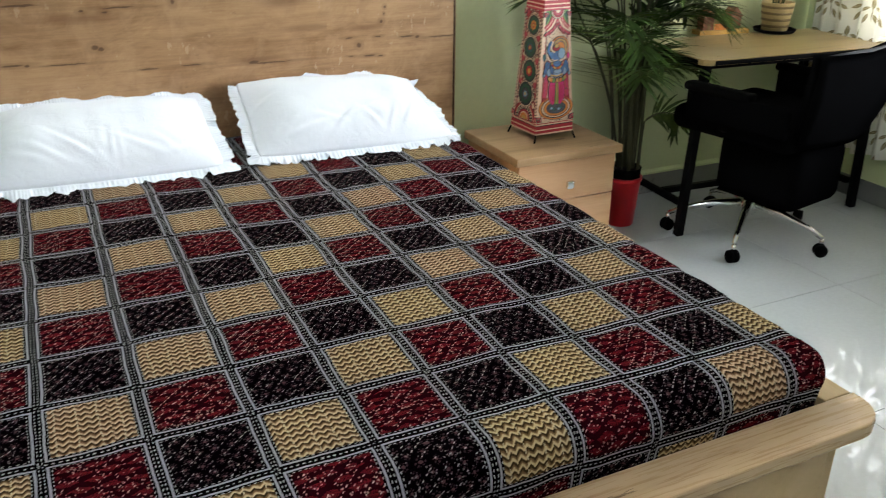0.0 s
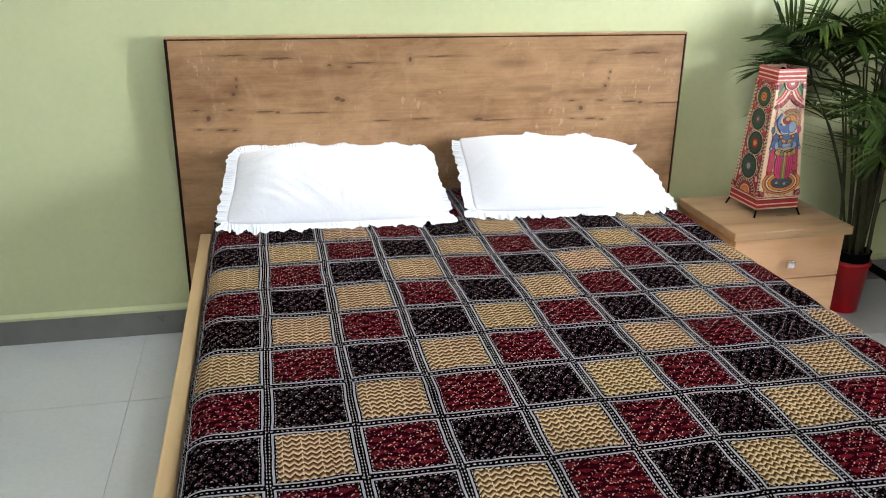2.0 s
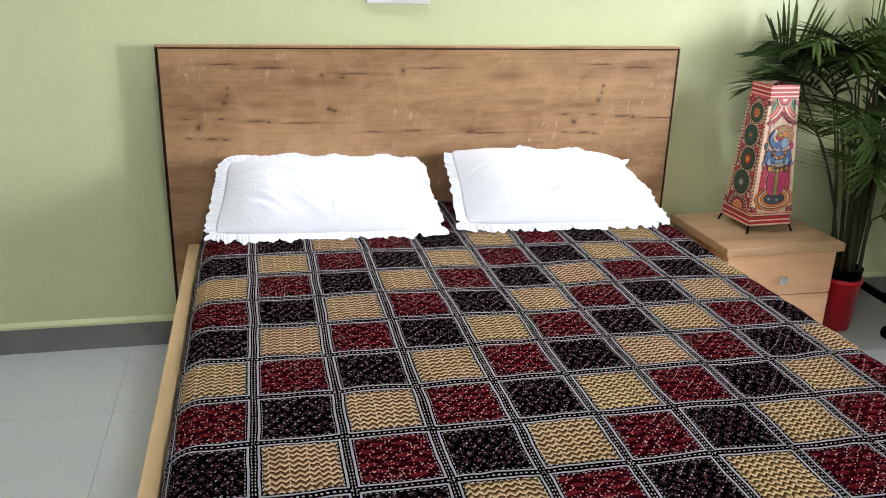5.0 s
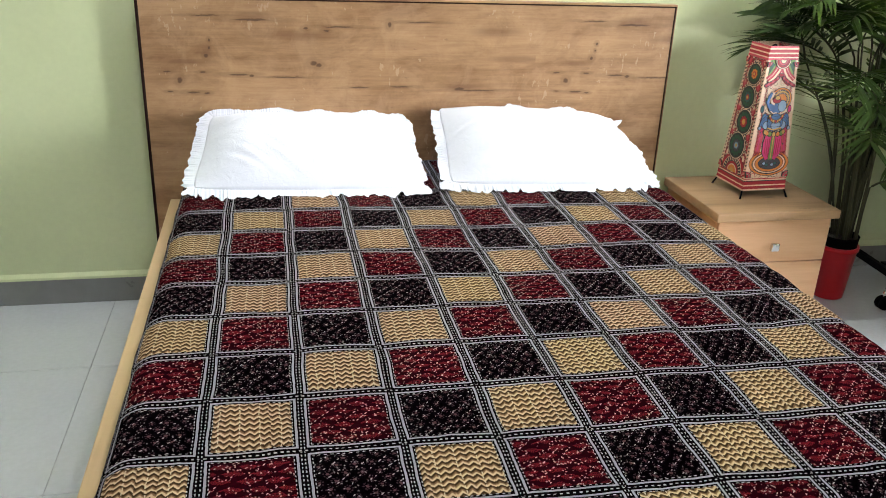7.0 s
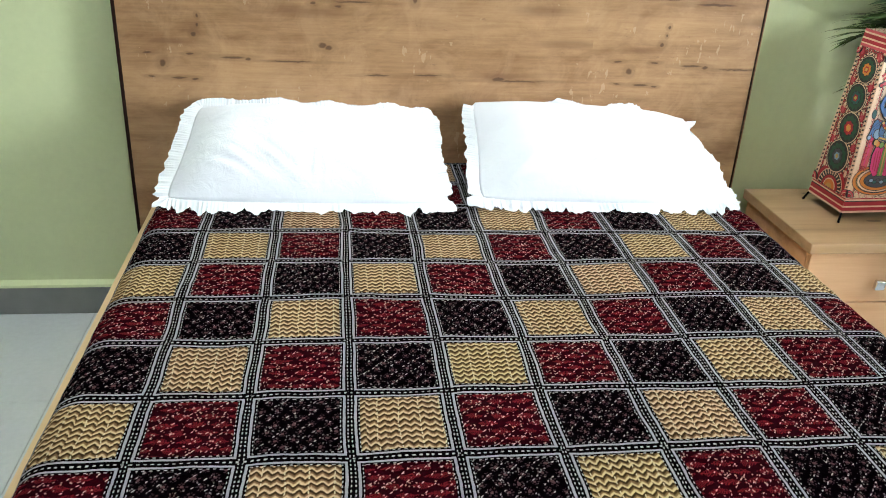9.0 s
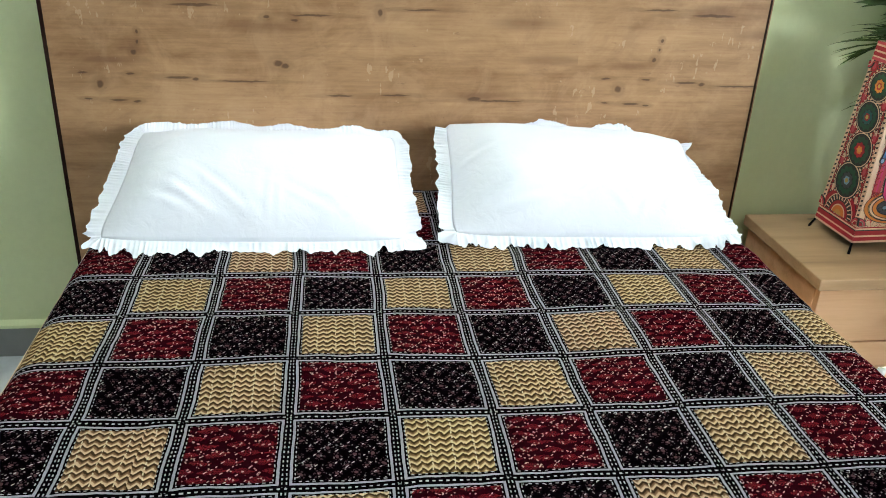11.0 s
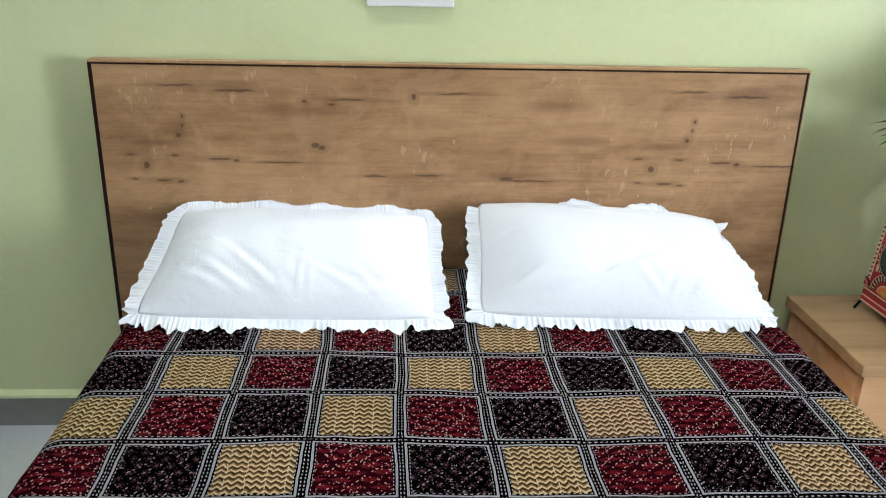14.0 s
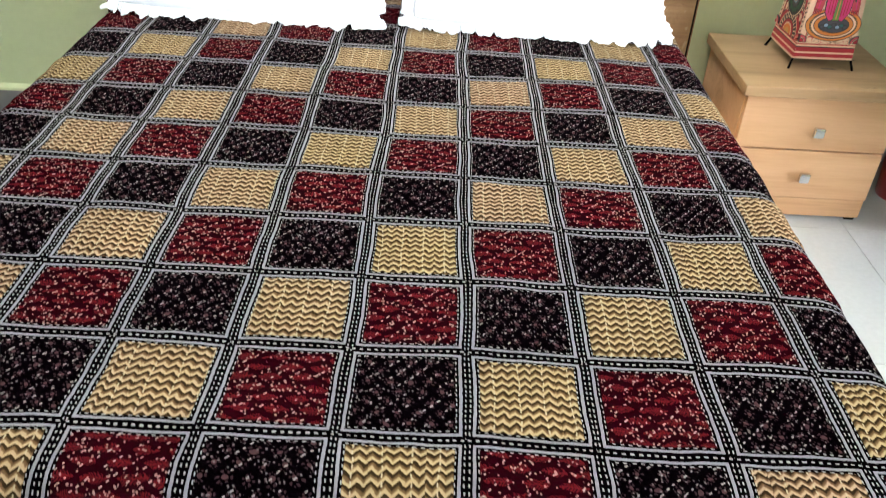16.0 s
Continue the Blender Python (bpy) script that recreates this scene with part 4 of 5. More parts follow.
def prism(pts, z0, z1, m, bm=None):
    """A flat piece with an outline, between two heights."""
    own = bm or bmesh.new()
    lo = [own.verts.new(m @ Vector((x, y, z0))) for x, y in pts]
    hi = [own.verts.new(m @ Vector((x, y, z1))) for x, y in pts]
    own.faces.new(hi)
    own.faces.new(lo[::-1])
    for k in range(len(pts)):
        j = (k + 1) % len(pts)
        own.faces.new((lo[k], lo[j], hi[j], hi[k]))
    return own


def disc(cx, cy, rx, ry, petals=0, depth=0.16, n=40, half_only=False):
    out = []
    top = math.pi if half_only else 2 * math.pi
    for k in range(n + (1 if half_only else 0)):
        a = top * k / n
        r = 1 + (depth * abs(math.cos(petals * a / 2)) - depth if petals else 0)
        out.append((cx + rx * r * math.cos(a), cy + ry * r * math.sin(a)))
    return out


def strip_of(y0, y1, inset=0.0):
    return [(-half(y0) + inset, y0), (half(y0) - inset, y0), (half(y1) - inset, y1), (-half(y1) + inset, y1)]


for side in range(4):
    m = face_pose(side)
    flowers = side in (1, 3)
    panel = part("panel", prism(strip_of(0, SL), -0.003, 0.0, m), SCROLL if flowers else FACE, lamp, "painted scrollwork panel" if flowers else "painted figure panel")
    for y0, y1, mat in ((0.000, 0.006, CREAM), (0.006, 0.017, CRIMSON), (0.017, 0.022, CREAM), (0.022, 0.035, CRIMSON), (0.035, 0.038, INK), (0.038, 0.043, CREAM), (0.043, 0.046, CRIMSON), (SL - 0.05, SL - 0.042, PINK), (SL - 0.042, SL - 0.038, CREAM), (SL - 0.038, SL - 0.028, CRIMSON), (SL - 0.028, SL - 0.023, CREAM), (SL - 0.023, SL - 0.012, CRIMSON), (SL - 0.012, SL - 0.007, CREAM), (SL - 0.007, SL, PINK)):
        part("painted_band", prism(strip_of(y0, y1, 0.0002), 0.0002, 0.0012, m), mat, panel)
    for sgn in (-1, 1):
        edge = [(sgn * half(0.046), 0.046), (sgn * half(SL - 0.05), SL - 0.05), (sgn * (half(SL - 0.05) - 0.009), SL - 0.05), (sgn * (half(0.046) - 0.015), 0.046)]
        part("painted_border", prism(edge if sgn < 0 else edge[::-1], 0.0002, 0.0010, m), CREAM, panel)

    def dab(pts, mat, lift):
        part("painted_shape", prism(pts, 0.0003, 0.0006 + 0.0004 * lift, m), mat, panel)
        if mat is not INK and not flowers:
            mx, my = sum(p[0] for p in pts) / len(pts), sum(p[1] for p in pts) / len(pts)
            out = []
            for x, y in pts:
                r = math.hypot(x - mx, y - my)
                out.append((x + (x - mx) / r * 0.0021, y + (y - my) / r * 0.0021))
            part("ink_outline", prism(out, 0.0003, 0.0004 + 0.0004 * lift, m), INK, panel)

    def stroke(pts, wide, mat, lift):
        """A painted line of even width along a bending path."""
        left, right = [], []
        for i, (x, y) in enumerate(pts):
            x0, y0 = pts[max(i - 1, 0)]
            x1, y1 = pts[min(i + 1, len(pts) - 1)]
            d = math.hypot(x1 - x0, y1 - y0)
            nx, ny = -(y1 - y0) / d * wide / 2, (x1 - x0) / d * wide / 2
            left.append((x + nx, y + ny))
            right.append((x - nx, y - ny))
        part("painted_line", prism(right + left[::-1], 0.0003, 0.0006 + 0.0004 * lift, m), mat, panel)

    if flowers:
        for sgn in (-1, 1):
            stroke([(sgn * (half(y) - 0.019), y) for y in (0.060, 0.20, 0.34, SL - 0.055)], 0.0022, CRIMSON, 0)
        for sgn in (-1, 1):
            ticks = bmesh.new()
            for k in range(30):
                y = 0.062 + 0.0135 * k
                x0, x1 = sgn * (half(y) - 0.0025), sgn * (half(y) - 0.0105)
                prism([(min(x0, x1), y), (max(x0, x1), y + 0.003), (max(x0, x1), y + 0.0085), (min(x0, x1), y + 0.0055)], 0.0003, 0.0013, m, ticks)
            part("ink_dashes", ticks, INK, panel)
        blooms = ((0.150, SLATE, -0.05), (0.243, CRIMSON, 0.10), (0.333, TEAL, -0.05), (0.420, ORANGE, 0.08))
        vine = [(math.sin((y - 0.105) / 0.0900 * math.pi) * half(y) * 0.62, y) for y in [0.105 + 0.365 * q / 44 for q in range(45)]]
        stroke(vine, 0.0085, INK, 0)
        stroke(vine, 0.0040, CREAM, 1)
        for k, (cy, mid, off) in enumerate(blooms):
            h = half(cy)
            cx, r = off * h, 0.66 * h
            for q in range(22):
                an = 2 * math.pi * q / 22
                dab(disc(cx + 1.06 * r * math.cos(an), cy + 1.06 * r * math.sin(an), 0.0026, 0.0026, n=8), CREAM, 3)
            for q, mat, petals, lift in ((1.0, INK, 0, 2), (0.94, CREAM, 0, 4), (0.89, INK, 0, 5), (0.78, FOREST, 12, 6), (0.50, INK, 12, 7), (0.44, mid, 8, 8), (0.24, (PALE, ORANGE, CRIMSON, CRIMSON)[k], 6, 9), (0.12, OCHRE, 0, 10)):
                dab(disc(cx, cy, r * q, r * q, petals, 0.22), mat, lift)
            for sgn in (-1, 1):
                dab(disc(sgn * 0.62 * h, cy + 0.044, 0.011, 0.014), CRIMSON, 2)
                dab(disc(sgn * 0.62 * h, cy + 0.044, 0.006, 0.009), PINK, 3)
                dab(disc(sgn * 0.66 * h, cy - 0.038, 0.0055, 0.011), CREAM, 2)
        for r, mat, k in ((0.078, INK, 0), (0.075, CRIMSON, 1), (0.062, CREAM, 2), (0.059, INK, 3), (0.040, CRIMSON, 4), (0.030, CREAM, 5), (0.026, ORANGE, 6), (0.014, OCHRE, 7)):
            dab(disc(0.0, 0.050, r, r * 0.95, half_only=True), mat, k)
        for q in range(13):
            an = math.pi * (q + 0.5) / 13
            stroke([(0.043 * math.cos(an), 0.050 + 0.041 * math.sin(an)), (0.057 * math.cos(an), 0.050 + 0.054 * math.sin(an))], 0.0034, CREAM, 4)
    elif side == 0:
        for sgn in (-1, 1):
            stroke([(sgn * (half(y) - 0.018), y) for y in (0.060, 0.20, 0.34, SL - 0.055)], 0.0022, CRIMSON, 1)
            stroke([(sgn * (half(y) - 0.022), y) for y in (0.060, 0.20, 0.34, SL - 0.055)], 0.0012, INK, 1)
        # oval mound at the foot
        for rx, ry, mat, k in ((0.084, 0.049, INK, 1), (0.082, 0.047, ORANGE, 2), (0.070, 0.040, OCHRE, 3), (0.067, 0.038, CREAM, 4), (0.060, 0.034, INK, 5), (0.058, 0.032, ORANGE, 6), (0.047, 0.024, INK, 7), (0.045, 0.022, SLATE, 8)):
            dab(disc(0.004, 0.104, rx, ry), mat, k)
        for k in range(7):
            dab(disc(-0.030 + 0.0115 * k, 0.098 + 0.005 * (k % 2), 0.0062, 0.0050, n=14), (SLATE, PALE, TEAL)[k % 3], 9)
        # draped cloth on both sides
        for sgn in (-1, 1):
            dab([(sgn * x + 0.002, y) for x, y in ((0.030, 0.285), (0.046, 0.292), (0.056, 0.235), (0.066, 0.150), (0.044, 0.142), (0.038, 0.205))][::sgn], PINK, 3)
            stroke([(sgn * x + 0.002, y) for x, y in ((0.040, 0.280), (0.048, 0.230), (0.056, 0.150))], 0.0030, MAGENTA, 5)
            for k in range(5):
                stroke([(sgn * (0.046 + 0.0045 * k) + 0.002, 0.148), (sgn * (0.048 + 0.0048 * k) + 0.002, 0.133)], 0.0022, CRIMSON, 4)
            dab(disc(sgn * 0.044 + 0.002, 0.262, 0.0115, 0.026), BLUE, 6)
            dab(disc(sgn * 0.036 + 0.002, 0.246, 0.010, 0.014), PALE, 8)
            dab(disc(sgn * 0.056, 0.305, 0.006, 0.012), (TEAL, MAGENTA)[sgn > 0], 4)
            for cy, mat in ((0.340, GREEN), (0.218, TEAL), (0.176, FOREST)):
                dab(disc(sgn * (half(cy) - 0.029), cy, 0.0045, 0.0045, 6, n=18), mat, 3)
        # skirt
        for sgn in (-1, 1):
            dab([(sgn * x + 0.004, y) for x, y in ((0.004, 0.122), (0.020, 0.116), (0.036, 0.140), (0.038, 0.180), (0.030, 0.214), (0.003, 0.214))][::sgn], MAGENTA, 9)
            for k in range(3):
                stroke([(sgn * (0.011 + 0.008 * k) + 0.004, 0.128 + 0.005 * k), (sgn * (0.013 + 0.008 * k) + 0.004, 0.196)], 0.0016, CRIMSON, 11)
        dab([(-0.005, 0.118), (0.013, 0.118), (0.010, 0.216), (-0.002, 0.216)], GREEN, 12)
        stroke([(0.004, 0.122), (0.004, 0.210)], 0.0030, OCHRE, 14)
        for k in range(7):
            an = math.pi * (k + 0.5) / 7
            dab(disc(0.004 + 0.038 * math.cos(an), 0.224 - 0.012 * math.sin(an), 0.0068, 0.0085, n=14), (OCHRE, GREEN, ORANGE)[k % 3], 14)
        # body
        dab(disc(0.002, 0.256, 0.031, 0.032), BLUE, 10)
        dab(disc(0.006, 0.246, 0.018, 0.016), PALE, 11)
        for k in range(9):
            an = math.pi * (k + 0.5) / 9
            dab(disc(0.003 + 0.026 * math.cos(an), 0.284 - 0.024 * math.sin(an), 0.0042, 0.0048, n=10), (ORANGE, CRIMSON, OCHRE)[k % 3], 13)
        stroke([(-0.026, 0.236), (0.0, 0.229), (0.030, 0.236)], 0.0050, OCHRE, 13)
        for k in range(5):
            y = 0.226 + 0.013 * k
            stroke([(-0.026 + 0.0022 * k, y + 0.005), (0.003, y), (0.031 - 0.0022 * k, y + 0.005)], 0.0013, INK, 14)
        for sgn in (-1, 1):
            stroke([(sgn * x + 0.002, y) for x, y in ((0.026, 0.282), (0.040, 0.276), (0.054, 0.262), (0.060, 0.240))], 0.0080, INK, 7)
            stroke([(sgn * x + 0.002, y) for x, y in ((0.026, 0.282), (0.040, 0.276), (0.054, 0.262), (0.060, 0.240))], 0.0052, BLUE, 8)
            dab(disc(sgn * 0.060 + 0.002, 0.236, 0.0052, 0.0060, n=14), PALE, 9)
            for k in range(4):
                stroke([(sgn * (0.046 + 0.004 * k) + 0.002, 0.225 - 0.018 * k), (sgn * (0.058 + 0.003 * k) + 0.002, 0.219 - 0.018 * k)], 0.0022, CRIMSON, 6)
        # halo and head
        for r, mat, k in ((0.043, INK, 3), (0.041, ORANGE, 4), (0.034, CREAM, 5), (0.031, OCHRE, 6), (0.023, CREAM, 7), (0.020, ORANGE, 8)):
            dab(disc(0.016, 0.340, r, r), mat, k)
        dab(disc(-0.004, 0.312, 0.027, 0.024), BLUE, 11)
        dab(disc(0.022, 0.316, 0.016, 0.020), PALE, 12)
        stroke([(-0.012, 0.306), (-0.030, 0.312), (-0.040, 0.330), (-0.034, 0.350), (-0.024, 0.362)], 0.0105, BLUE, 12)
        stroke([(-0.010, 0.322), (-0.022, 0.328), (-0.028, 0.342), (-0.018, 0.366)], 0.0075, CREAM, 13)
        stroke([(-0.024, 0.298), (-0.012, 0.290), (0.004, 0.292)], 0.0035, CREAM, 13)
        dab(disc(-0.004, 0.337, 0.016, 0.010), CRIMSON, 13)
        dab(disc(-0.002, 0.346, 0.009, 0.007), OCHRE, 14)
        # hangings at the head of the picture
        for sgn in (-1, 1):
            tri = [(sgn * (half(0.47) - 0.012), 0.480), (sgn * (half(0.40) - 0.014), 0.412), (sgn * 0.014, 0.480)]
            dab(tri if sgn < 0 else tri[::-1], GREEN, 2)
            dab([(sgn * x, y) for x, y in ((0.044, 0.474), (0.052, 0.430), (0.032, 0.462))][::-sgn], FOREST, 3)
            for w, mat, k in ((0.040, CRIMSON, 4), (0.036, PINK, 5), (0.026, CREAM, 6), (0.022, PINK, 7), (0.012, CRIMSON, 8), (0.008, CREAM, 9)):
                stroke([(sgn * x, y) for x, y in ((0.002, 0.462), (0.012, 0.440), (0.026, 0.420), (half(0.40) - 0.018, 0.402))], w, mat, k)
            for k in range(7):
                q = k / 6
                dab(disc(sgn * (0.004 + 0.052 * q), 0.423 - 0.037 * q ** 0.7 + 0.004, 0.0052, 0.0052, n=12), (CRIMSON, PINK)[k % 2], 10)
        for r, mat, k in ((0.032, INK, 11), (0.030, CREAM, 12), (0.025, CRIMSON, 13), (0.018, PINK, 14), (0.010, CREAM, 15)):
            dab([(x, 0.962 - y) for x, y in disc(0.0, 0.482, r, r, half_only=True, n=20)][::-1], mat, k)
    for sgn in (-1, 1):
        for y, r in ((0.052, 0.022), (SL - 0.056, 0.018)):
            for q, mat, k in ((1.0, INK, 12), (0.90, PINK, 13), (0.62, CREAM, 14), (0.50, CRIMSON, 15)):
                sx, sy = sgn * (half(y) - 0.0006), 1 if y < 0.2 else -1
                fan = [(sx, y)] + [(sx - sgn * r * q * math.cos(a), y + sy * r * q * math.sin(a)) for a in [math.pi / 2 * i / 8 for i in range(9)]]
                dab(fan[::-1] if sgn * sy < 0 else fan, mat, k)
for sx in (-1, 1):
    for sy in (-1, 1):
        part("foot", tube([(sx * (B0 + 0.008), sy * (B0 + 0.008), 0.0), (sx * (B0 + 0.002), sy * (B0 + 0.002), 0.018), (sx * (B0 - 0.006), sy * (B0 - 0.006), Z0 + 0.012)], [0.004, 0.0035, 0.003], 8), BLACK, lamp, "thin black iron foot", True)
part("bulb_holder", lathe([(0.010, 0.48), (0.014, 0.49), (0.014, 0.530), (0.010, 0.552), (0.004, 0.556)], 16), BLACK, lamp, smooth=True)
part("cross_bar", box(-B1 + 0.003, B1 - 0.003, -0.002, 0.002, 0.540, 0.545, 0.0005), BLACK, lamp)

# ---- switch board on the head wall ----
sw = thing("switch_board", "white wall plate with two sockets and a wide rocker switch", "switch", (-0.125, YB - 0.001, 1.302))
part("plate", box(-0.114, 0.114, -0.011, 0.0, -0.0465, 0.0465, 0.004, 3), WHITE, sw, smooth=False)
for cx, kind in ((-0.057, 3), (0.0, 0), (0.057, 5)):
    mod = part("module", box(cx - 0.0265, cx + 0.0265, -0.0125, -0.0105, -0.0265, 0.0265, 0.0012), SEAM, sw)
    if kind == 0:
        part("rocker", box(cx - 0.0245, cx + 0.0245, -0.0165, -0.012, -0.0245, 0.0245, 0.0025, 2), WHITE, mod)
    else:
        part("socket_face", box(cx - 0.0245, cx + 0.0245, -0.0140, -0.012, -0.0245, 0.0245, 0.0012), WHITE, mod)
        holes = ((0, 0.011, 0.0042, 0.0070), (-0.011, -0.011, 0.0045, 0.0026), (0.011, -0.011, 0.0045, 0.0026)) if kind == 3 else ((0, 0.012, 0.0045, 0.0045), (-0.008, 0.0, 0.0026, 0.0026), (0.008, 0.0, 0.0026, 0.0026), (-0.008, -0.011, 0.0032, 0.0032), (0.008, -0.011, 0.0032, 0.0032))
        for hx, hz, rx, rz in holes:
            part("pin_hole", prism(disc(cx + hx, hz, rx, rz, n=14), 0.0138, 0.0144, pose(0, 0, 0, 90, 0, 0)), SLOT, mod)

# ---- palm ----
palm = thing("potted_palm", "bushy green areca palm in a red plastic pot", "plant", (1.685, -0.205, 0.0))
part("pot", lathe([(0.058, 0.0), (0.062, 0.004), (0.076, 0.205), (0.081, 0.208), (0.081, 0.226), (0.074, 0.226), (0.072, 0.208), (0.0, 0.206)], 28), RED, palm, "red plastic pot", True)
part("inner_pot", lathe([(0.066, 0.2085), (0.070, 0.214), (0.073, 0.262), (0.075, 0.265), (0.071, 0.266), (0.068, 0.240), (0.0, 0.238)], 28), RUBBER, palm, "black nursery pot standing up out of the red pot", True)
part("soil", lathe([(0.001, 0.2385), (0.066, 0.2385), (0.064, 0.243), (0.04, 0.250), (0.001, 0.252)], 24), SOIL, palm)


def frond(bm_leaf, base, heading, length, rise, droop, rnd, pairs=30, blade=0.22, roll=0.0, broad=1.0, hang=0.34):
    """One feather leaf: a bending rib with narrow leaflets on both sides; roll turns its blade about the rib. Returns the rib's points."""
    pts, p = [], Vector(base)
    el = rise
    d = Vector((math.cos(heading), math.sin(heading), 0))
    steps = 22
    for k in range(steps + 1):
        pts.append(p.copy())
        q = k / steps
        el -= droop / steps * (0.4 + 1.2 * q)
        p = p + (d * math.cos(el) + Vector((0, 0, math.sin(el)))) * (length / steps)
    lim = 0.030 - palm.location.y
    for q in pts:
        q.y = min(q.y, lim)
    for k in range(pairs):
        q = 0.20 + 0.80 * k / (pairs - 1)
        x = q * steps
        i = min(int(x), steps - 1)
        at = pts[i].lerp(pts[i + 1], x - i)
        t = (pts[i + 1] - pts[i]).normalized() if (pts[i + 1] - pts[i]).length > 1e-5 else d
        side = t.cross(Vector((0, 0, 1))).normalized()
        up = side.cross(t)
        side, up = side * math.cos(roll) + up * math.sin(roll), up * math.cos(roll) - side * math.sin(roll)
        ln = blade * (0.45 + 0.9 * math.sin(math.pi * min(1, 0.12 + 0.86 * q)) ** 0.8) * (0.85 + 0.3 * rnd.random()) * 0.72
        for sgn in (-1, 1):
            a = radians(38 + 24 * (1 - q) + rnd.uniform(-7, 7))
            out = (t * math.cos(a) + side * sgn * math.sin(a) + up * rnd.uniform(0.05, 0.35)).normalized()
            wid = (0.0046 + 0.0024 * rnd.random()) * broad
            cross = out.cross(up).normalized() * wid
            prev = None
            for s, wq in ((0, 0.25), (0.25, 1.0), (0.6, 0.8), (0.85, 0.45), (1.0, 0.03)):
                c = at + out * ln * s + Vector((0, 0, -1)) * ln * hang * s * s
                if c.x + palm.location.x < 1.40 and c.z < 1.03:
                    c.y = max(c.y, 0.150)
                c.y = min(c.y, lim + 0.008)
                mid = c - up * wid * 0.35 * wq
                row = [bm_leaf.verts.new(c - cross * wq), bm_leaf.verts.new(mid), bm_leaf.verts.new(c + cross * wq)]
                if prev:
                    bm_leaf.faces.new((prev[0], prev[1], row[1], row[0]))
                    bm_leaf.faces.new((prev[1], prev[2], row[2], row[1]))
                prev = row
    return pts


rnd = random.Random(11)
FRONDS = [  # foot x, foot y, top x, top y, top z, heading, length, rise, droop (degrees)
    (-0.03, 0.03, -0.10, 0.12, 0.92, 178, 0.36, 34, 62), (0.01, 0.03, -0.05, 0.14, 0.88, 172, 0.34, 66, 84),
    (-0.02, 0.04, -0.08, 0.14, 0.96, 186, 0.34, 62, 80), (0.0, -0.02, -0.02, 0.02, 0.80, 226, 0.34, 62, 112),
    (0.03, 0.0, 0.03, 0.0, 0.92, 265, 0.36, 74, 118), (0.02, 0.04, 0.03, 0.08, 0.94, 20, 0.34, 74, 100),
    (0.04, 0.01, 0.06, 0.04, 0.90, 350, 0.32, 72, 115), (0.03, -0.04, 0.05, -0.02, 0.80, 318, 0.34, 62, 112),
    (0.05, 0.03, 0.07, 0.08, 0.78, 8, 0.34, 56, 100), (0.01, -0.01, -0.02, 0.03, 0.74, 245, 0.32, 62, 120),
    (0.0, 0.03, -0.02, 0.14, 0.82, 160, 0.34, 46, 88),
    (0.02, 0.01, 0.04, 0.06, 0.98, 262, 0.34, 74, 105), (0.03, 0.02, 0.06, 0.10, 0.98, 5, 0.36, 70, 92),
    (0.04, -0.02, 0.07, 0.0, 0.94, 335, 0.30, 74, 115),
    (0.03, 0.0, 0.05, 0.04, 0.86, 20, 0.34, 56, 100), (0.02, 0.02, 0.03, 0.10, 0.98, 215, 0.36, 62, 100),
    (0.0, 0.04, -0.08, 0.15, 0.72, 185, 0.30, 62, 105),
    (0.0, 0.03, -0.02, 0.12, 0.94, 190, 0.38, 58, 96), (0.03, 0.03, 0.07, 0.10, 1.00, 40, 0.34, 72, 90),
    (-0.01, 0.0, -0.03, 0.08, 1.00, 200, 0.40, 62, 92), (0.04, 0.02, 0.06, 0.08, 0.96, 340, 0.34, 70, 98),
    (0.04, 0.0, 0.08, 0.0, 0.84, 300, 0.34, 60, 110), (0.05, 0.03, 0.10, 0.05, 0.90, 355, 0.27, 50, 90),
    (0.0, -0.03, -0.03, -0.03, 0.64, 240, 0.26, 58, 105), (0.03, 0.0, 0.06, 0.0, 0.62, 312, 0.26, 55, 105), (0.02, 0.03, 0.03, 0.09, 0.66, 275, 0.26, 62, 110),
]
FANS = [(0.0, 0.03, -0.235, 0.115, 0.94, 176, 0.27, 74, 52), (0.02, 0.02, -0.02, 0.11, 0.98, 20, 0.30, 70, 60), (0.045, -0.02, 0.055, -0.035, 0.47, 342, 0.19, 42, 120)]
for k, (fx, fy, tx, ty, tz, hd, ln, rise, droop) in enumerate(FANS + FRONDS):
    bm = bmesh.new()
    fan = dict(pairs=15, blade=0.29 if k < 2 else 0.17, roll=radians(78 if k < 2 else 62), broad=1.4, hang=0.10 if k < 2 else 0.30) if k < len(FANS) else dict(pairs=24, blade=0.25, broad=1.15, hang=0.26)
    pts = frond(bm, (tx, ty, tz), radians(hd), ln, radians(rise), radians(droop), rnd, **fan)
    f = part("frond", bm, LEAF, palm, smooth=True)
    bend = [Vector((fx * 1.25, fy * 1.25, 0.245)).lerp(Vector((tx, ty, tz)), q) + Vector((0, 0, 0.02 * math.sin(math.pi * q))) - Vector((tx - fx, ty - fy, 0)) * 0.12 * math.sin(math.pi * q) for q in [k / 8 for k in range(9)]]
    part("stem", tube(bend + pts[1:], [0.0050 - 0.0016 * k / 8 for k in range(9)] + [0.0042 - 0.0030 * k / len(pts) for k in range(len(pts) - 1)], 6), STEM, f, smooth=True)

